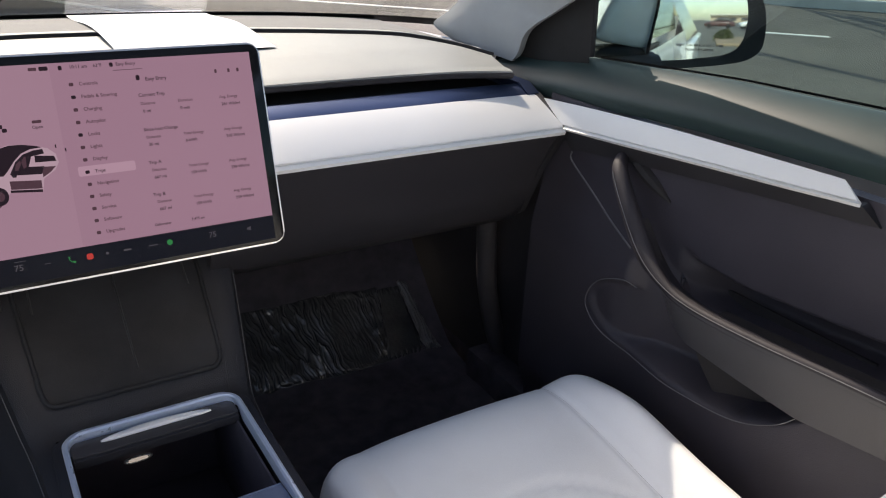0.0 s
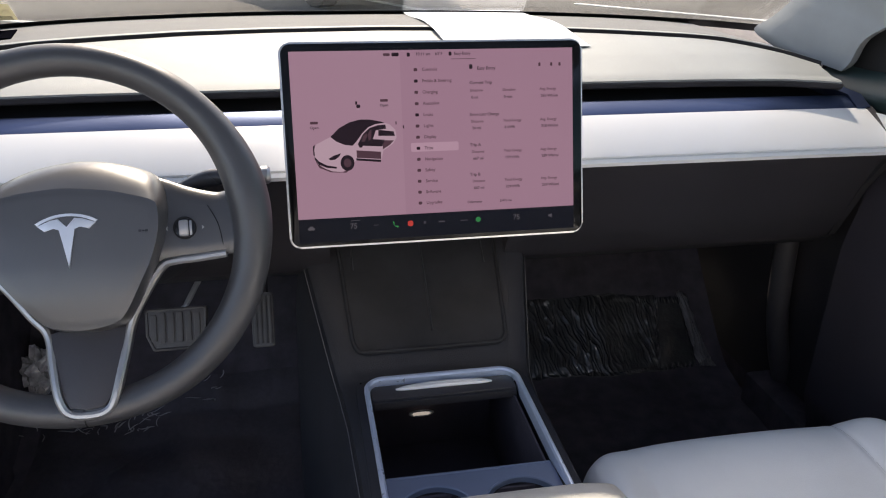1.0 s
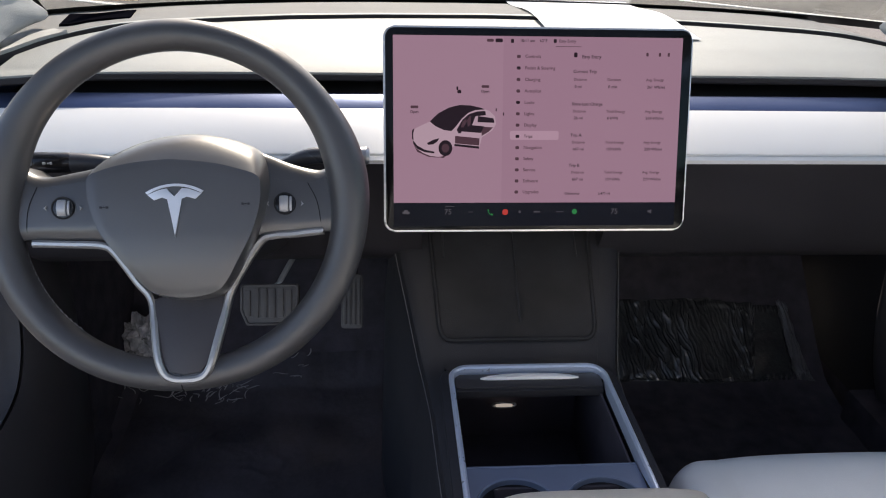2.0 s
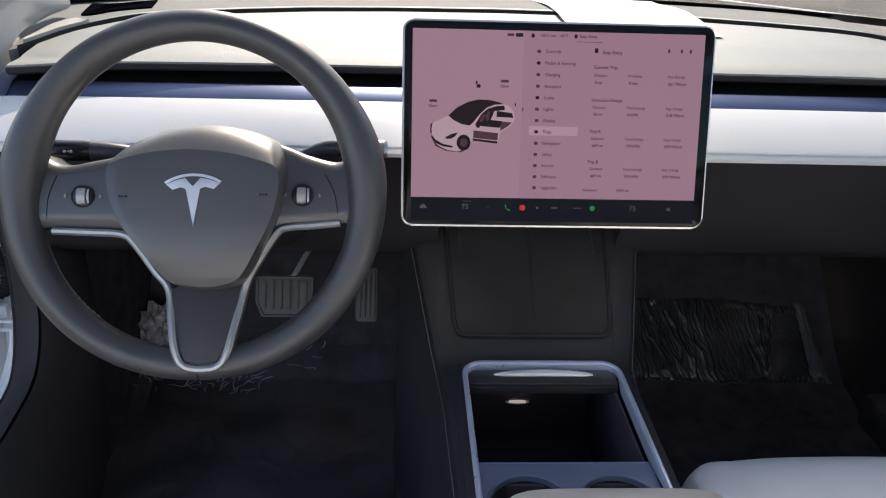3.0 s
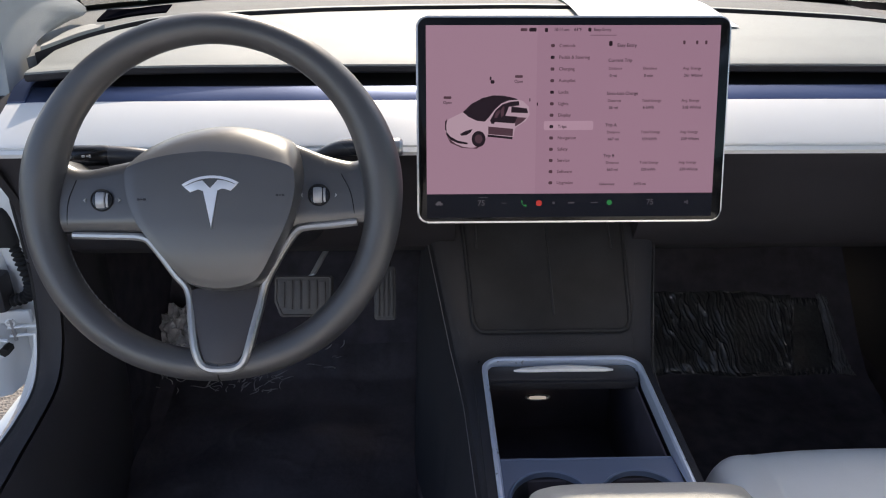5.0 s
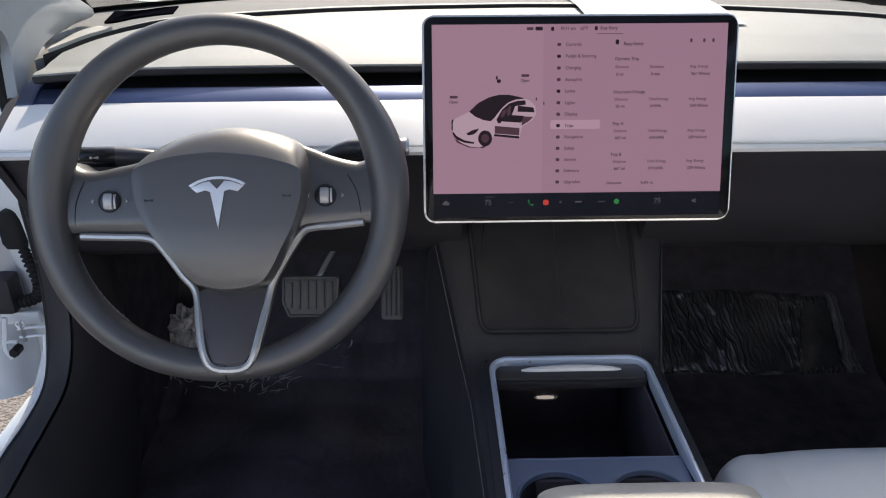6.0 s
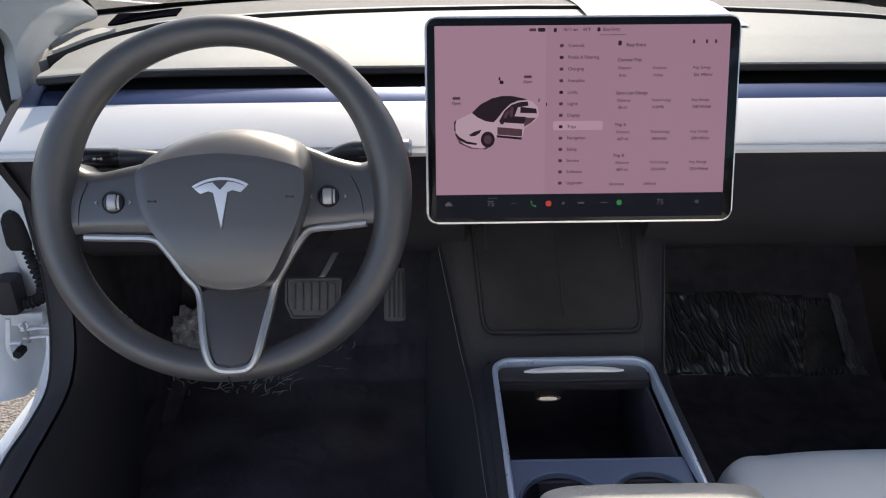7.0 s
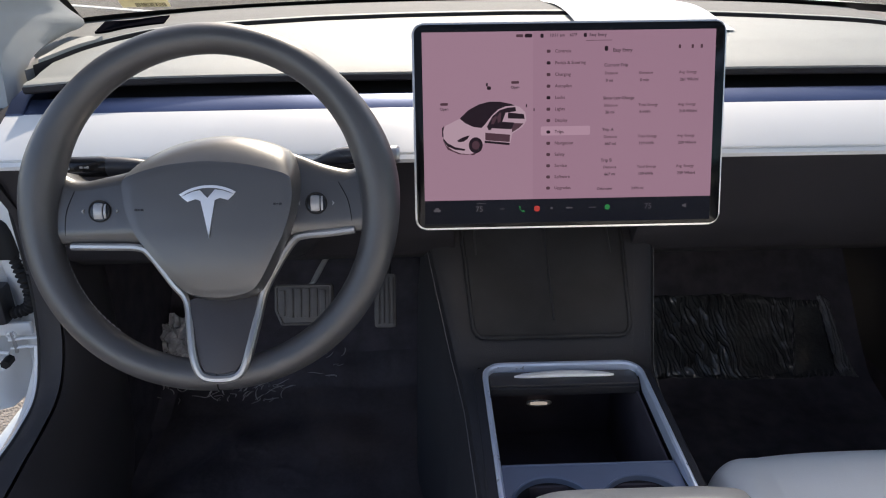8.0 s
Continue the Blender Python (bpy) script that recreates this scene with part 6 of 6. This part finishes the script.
mi = smooth_outline([(-0.0445, 0.078), (-0.0525, 0.020), (-0.0600, -0.045), (-0.0595, -0.060), (-0.055, -0.0635), (-0.019, -0.062), (0.030, -0.057), (0.074, -0.050), (0.097, -0.037), (0.106, -0.012), (0.103, 0.028), (0.082, 0.062), (0.02, 0.079)], 78)
MF = MM @ (Matrix.Identity(4))
rings = [[MF @ Vector((x, y, 0.006)) for x, y in mi], [MF @ Vector((x * 0.985, y * 0.985, 0.010)) for x, y in mo], [MF @ Vector((x, y, 0.004)) for x, y in mo], [MF @ Vector((x, y, -0.003)) for x, y in mo], [MF @ Vector((x * 0.97, y * 0.97, -0.006)) for x, y in mo]]
part("bezel", loft(rings, True, False), M_seal, mirror, "black rim round the mirror glass", angle=60)
rings = [[MF @ Vector((x * k, y * k, z)) for x, y in mo] for k, z in ((0.96, -0.003), (0.995, -0.006), (0.99, -0.02), (0.96, -0.045), (0.80, -0.078), (0.40, -0.092), (0.02, -0.094))]
part("housing", loft(rings, True, False), M_paint, mirror, "white painted mirror housing", angle=60)
gx, gy = 0.032, 0.008
part("mirror_glass", loft([[MF @ Vector((gx + (x - gx) * k, gy + (y - gy) * k, -0.002)) for x, y in mi] for k in (0.05, 1.0)] + [[MF @ Vector((gx + (x - gx) * k, gy + (y - gy) * k, 0.0095 - ((x - gx) ** 2 + (y - gy) ** 2) * k * k / 2.8)) for x, y in mi] for k in (1.0, 0.9, 0.8, 0.65, 0.5, 0.35, 0.2, 0.1, 0.02)]), M_mirror, mirror, "slightly convex silvered mirror glass", angle=40)
cap_o = smooth_outline([(-0.032, 0.098), (-0.0385, 0.035), (-0.0445, -0.005), (-0.0505, -0.043), (-0.109, -0.040), (-0.152, -0.031), (-0.148, -0.009), (-0.130, 0.034), (-0.104, 0.072), (-0.075, 0.097)], 60)
part("cap", dome(cap_o, 0.35, 0.05, 0.012, MF @ pose(0, 0, -0.010)), M_paint, mirror, "white painted inner flank of the housing", angle=60)
base_o = smooth_outline([(-0.150, -0.050), (-0.118, -0.044), (-0.066, -0.046), (-0.063, -0.072), (-0.106, -0.067), (-0.158, -0.060)], 40)
part("foot", dome(base_o, 0.3, 0.05, 0.012, MF @ pose(0, 0, -0.010)), M_seal, mirror, "black mirror foot", angle=60)
part("arm", tube(spline([(0.79, 0.10, 0.958), (0.83, 0.09, 0.962), (0.885, 0.062, 0.968)], 10), [0.022, 0.024, 0.026, 0.027, 0.028, 0.028, 0.028, 0.028, 0.028, 0.028], 12, flat=0.6), M_black, mirror)
for k, wline in enumerate(("OBJECTS IN MIRROR ARE CLOSER", "THAN THEY APPEAR")):
    lettering(wline, 0.028, -0.036 - 0.0075 * k, 0.0056, M_grey, mirror, m=MF, name="warning_text", align="CENTER", z=0.0088)

# ---- driver's side door opening ----
sill = thing("door_sill_trim", (-0.71, 0.0, 0.35), "black plastic sill trim curving round the open door frame", "sill trim", kind="structure")
edge_o = spline([(-0.748, 0.178, 0.915), (-0.749, 0.16, 0.87), (-0.750, 0.142, 0.807), (-0.750, 0.143, 0.72), (-0.750, 0.142, 0.653), (-0.750, 0.123, 0.568), (-0.752, 0.088, 0.508), (-0.756, 0.026, 0.487), (-0.762, -0.042, 0.476), (-0.765, -0.15, 0.45), (-0.765, -0.5, 0.42), (-0.765, -1.0, 0.41)], 90)
edge_i = spline([(-0.722, 0.155, 0.912), (-0.714, 0.135, 0.87), (-0.706, 0.116, 0.79), (-0.702, 0.112, 0.70), (-0.700, 0.108, 0.62), (-0.700, 0.085, 0.563), (-0.701, 0.047, 0.528), (-0.704, -0.02, 0.511), (-0.706, -0.06, 0.504), (-0.708, -0.15, 0.49), (-0.71, -0.5, 0.455), (-0.71, -1.0, 0.445)], 90)
low_i = spline([(-0.700, 0.29, 0.91), (-0.693, 0.28, 0.85), (-0.688, 0.26, 0.76), (-0.684, 0.25, 0.68), (-0.676, 0.235, 0.60), (-0.668, 0.21, 0.53), (-0.662, 0.16, 0.45), (-0.656, 0.05, 0.39), (-0.650, -0.08, 0.35), (-0.645, -0.25, 0.31), (-0.645, -0.5, 0.28), (-0.645, -1.0, 0.27)], 90)
rings = []
for a, b in zip(edge_o, edge_i):
    mid = a.lerp(b, 0.5) + Vector((0.005, -0.006, 0.006))
    rings.append([a, a.lerp(mid, 0.5) + Vector((0.002, -0.003, 0.003)), mid, b.lerp(mid, 0.4), b, b + Vector((-0.03, 0.03, -0.03))])
part("scuff_cover", loft(rings), M_black, sill, "black outer cover", angle=50)
rings = [[b + Vector((0.003, 0.003, -0.003)), b.lerp(c, 0.3) + Vector((0.010, -0.006, 0.006)), b.lerp(c, 0.7) + Vector((0.008, -0.003, 0.004)), c, c + Vector((-0.004, 0.004, -0.14)), b + Vector((-0.02, 0.02, -0.02))] for b, c in zip(edge_i, low_i)]
part("kick_cover", loft(rings), M_gloss, sill, "dark grey lower cover", angle=50)
part("left_kick_wall", sheet(lambda u, v: (-0.705, lerp(0.15, 0.78, u), lerp(0.26, 0.90, v)), 6, 6, 0.012), M_carpet, sill)
part("door_seal", tube([p + Vector((0.007, -0.001, 0.001)) for p in edge_o], 0.006, 10), M_seal, sill, "black rubber door seal")
part("aperture_seal", tube(spline([(-0.758, 0.218, 0.78), (-0.762, 0.208, 0.92), (-0.765, 0.18, 1.0), (-0.75, 0.05, 1.09), (-0.69, -0.22, 1.27), (-0.66, -0.40, 1.30)], 40), 0.017, 10), M_seal, sill, "black rubber seal round the door opening")
part("left_end_panel", sheet(lambda u, v: (lerp(-0.742, -0.712, v), lerp(0.195, 0.13, v), lerp(0.80, 0.912, u)), 6, 4, 0.01), M_black, sill)

flange = [p + Vector((-0.003, 0.003, -0.002)) for p in edge_o if p.z < 0.575]
part("door_flange", loft([[p, p + Vector((-0.004, -0.001, 0.000)), p + Vector((-0.006 - 0.020 * sstep(0.56, 0.49, p.z), 0.001, -0.003 - 0.022 * sstep(0.56, 0.49, p.z))), p + Vector((-0.006 - 0.018 * sstep(0.56, 0.49, p.z), 0.012, -0.006 - 0.03 * sstep(0.56, 0.49, p.z))), p + Vector((0.008, 0.014, -0.012))] for p in flange]), M_paint, shell, "white painted door frame", angle=40)
part("hinge_pillar", sheet(lambda u, v: (lerp(-0.752, -0.95, u), 0.215 + 0.05 * u + 0.10 * u * u + 0.012 * math.sin(v * 7), lerp(0.40, 0.97, v)), 12, 16, (0, 0.02, 0)), M_paint, shell, "white painted hinge pillar", angle=60)

ldoor = thing("driver_door", (-0.95, 0.25, 0.35), "open white driver's door seen at its hinge edge", "car door")


def open_door(u, v):
    """The front end and inside of the open door: u out from the hinge, v up."""
    z = lerp(0.405, 0.96, v)
    bulge = 0.05 * math.sin(math.pi * min(1, v * 1.1)) ** 0.5
    x = -0.862 - 0.05 * (1 - math.cos(u * math.pi / 2)) - u * 0.80
    y = 0.205 - 0.36 * u + bulge * (1 - u)
    return (x, y, z)


part("shell", sheet(open_door, 24, 24, (0.02, 0.09, 0)), M_paint, ldoor, "white pressed steel shell", angle=60)
part("inner_panel", sheet(lambda u, v: Vector(open_door(lerp(0.10, 1, u), lerp(0.06, 0.98, v))) + Vector((0.0, -0.03, 0)), 20, 16, (0.004, 0.02, 0)), M_grey, ldoor, angle=60)
boot = thing("wiring_conduit", (-0.86, 0.24, 0.6), "ribbed black rubber conduit between door and pillar", "conduit")
cp = spline([(-0.818, 0.235, 0.690), (-0.812, 0.235, 0.663), (-0.808, 0.235, 0.633), (-0.803, 0.235, 0.600), (-0.812, 0.235, 0.576), (-0.840, 0.235, 0.567), (-0.866, 0.235, 0.569)], 150)
part("bellows", tube(cp, [0.0088 + 0.0020 * math.sin(i * 0.95) for i in range(150)], 14), M_seal, boot, angle=80)
part("connector", loft([[Vector((-0.820 + w * math.copysign(abs(math.cos(a)) ** 0.5, math.cos(a)), 0.236 + 0.016 * math.sin(a), z)) for a in [2 * math.pi * (k + 0.5) / 20 for k in range(20)]] for z, w in ((0.668, 0.016), (0.676, 0.021), (0.700, 0.021), (0.715, 0.020), (0.726, 0.014), (0.730, 0.006))]), M_seal, boot, "rounded black connector housing", angle=60)
part("grommet", rbox(-0.875, -0.841, 0.215, 0.255, 0.553, 0.616, 0.008), M_black, boot)
part("collar", tube([(-0.866, 0.235, 0.569), (-0.846, 0.235, 0.568)], 0.0125, 14), M_seal, boot)
chk = thing("door_check", (-0.85, 0.2, 0.5), "white painted door hinge with bracket, bolt and check strap", "door hinge")
part("hinge_plate", rbox(-0.872, -0.812, 0.226, 0.236, 0.529, 0.552, 0.003), M_paint, chk)
for z in (0.537, 0.5215):
    part("strap", tube([(-0.790, 0.206, z), (-0.812, 0.203, z + 0.0015), (-0.836, 0.200, z)], 0.0036, 8, flat=0.7), M_paint, chk)
part("eye", tube([(-0.830 + 0.0065 * math.cos(a), 0.200, 0.546 + 0.005 * math.sin(a)) for a in [2 * math.pi * k / 18 for k in range(18)]], 0.0024, 6, closed=True, up=(0, 1, 0)), M_paint, chk)
part("pin", tube([(-0.828, 0.200, 0.552), (-0.828, 0.200, 0.514)], 0.0030, 8, up=(1, 0, 0)), M_steel, chk, "bare steel hinge pin")
part("bracket", tube(spline([(-0.852, 0.200, 0.558), (-0.856, 0.199, 0.535), (-0.861, 0.198, 0.513), (-0.862, 0.198, 0.498), (-0.856, 0.199, 0.482)], 16), 0.0048, 8, flat=0.6, up=(0, 1, 0)), M_paint, chk)
part("bracket", tube([(-0.861, 0.199, 0.5135), (-0.850, 0.199, 0.5145), (-0.841, 0.199, 0.513)], 0.0042, 8, flat=0.7), M_paint, chk)
part("bolt", tube([(-0.845, 0.186, 0.499), (-0.845, 0.206, 0.499)], 0.0078, 6, up=(1, 0, 0)), M_seal, chk, "black bolt head")

# ---- loose things on the dash and glass ----
paper = thing("paper_sheet", (0.19, 0.6, 0.98), "blank white sheet of paper lying on the dash", "paper")


def paper_pt(u, v):
    a, b = Vector((0.080, 0.881)), Vector((0.348, 0.875))
    c, d = Vector((0.322, 0.352)), Vector((0.084, 0.340))
    p = a.lerp(b, u).lerp(d.lerp(c, u), v)
    z = 0.9672 + 0.0183 * sstep(0.05, 0.62, v) - 0.0070 * sstep(0.66, 1.0, v) + 0.0015 * math.sin(2.4 * u + 1) * sstep(0.2, 0.5, v)
    return (p.x, p.y, z)


part("sheet", sheet(paper_pt, 24, 24, 0.0004), M_paper, paper, angle=80)

stick = thing("windshield_sticker", (-0.65, 0.55, 1.02), "yellowish stock sticker stuck inside the windshield, printing reversed", "sticker")
M_stick = surf("sticker_paper", (0.78, 0.75, 0.62), 0.6, 0.05, 20, 0.05)
nt = M_stick.node_tree
thin, both = nt.nodes.new("ShaderNodeBsdfTranslucent"), nt.nodes.new("ShaderNodeMixShader")
thin.inputs[0].default_value, both.inputs[0].default_value = (0.80, 0.76, 0.60, 1), 0.45
nt.links.new(nt.nodes["Principled BSDF"].outputs[0], both.inputs[1])
nt.links.new(thin.outputs[0], both.inputs[2])
nt.links.new(both.outputs[0], nt.nodes["Material Output"].inputs[0])
M_ink = surf("black_ink", (0.02, 0.02, 0.02), 0.6, 0.1, 30, 0)


def ws_at(x, s):
    """On the inside of the windshield: x at the base, s the share of the way up; the sticker sits a little askew."""
    s -= 0.20 * (x - SX0)
    return Vector(ws((x + 0.84) / 1.66, s)) + Vector((0, -0.004, -0.006))


SX0, SX1, SV0, SV1 = -0.738, -0.662, 0.079, 0.155
slip = part("slip", sheet(lambda u, v: ws_at(lerp(SX0, SX1, u), lerp(SV0, SV1, v)), 8, 8, 0.0004), M_stick, stick)


def ink(u0, u1, v0, v1):
    part("print_bar", sheet(lambda u, v: ws_at(lerp(SX0, SX1, lerp(u0, u1, u)), lerp(SV0, SV1, lerp(v0, v1, v))) + Vector((0, -0.0012, -0.0012)), 3, 2, 0.0003), M_ink, slip)


rnd = random.Random(5)
u = 0.30
while u < 0.92:
    w = rnd.uniform(0.008, 0.022)
    ink(u, u + w, 0.06, 0.32)
    u += w + rnd.uniform(0.008, 0.018)
# the stock number, printed on the outside and so reversed from within
a0, a1, b0 = ws_at(lerp(SX0, SX1, 0.96), lerp(SV0, SV1, 0.38)), ws_at(lerp(SX0, SX1, 0.10), lerp(SV0, SV1, 0.38)), ws_at(lerp(SX0, SX1, 0.96), lerp(SV0, SV1, 0.72))
ux, uy = (a1 - a0).normalized(), (b0 - a0).normalized()
un = ux.cross(uy)
TM = Matrix(((ux.x, uy.x, un.x, a0.x), (ux.y, uy.y, un.y, a0.y), (ux.z, uy.z, un.z, a0.z), (0, 0, 0, 1)))
lettering("P4640", 0.0, 0.0100, 0.0265, M_ink, slip, m=TM, name="stock_number", z=0.0030)
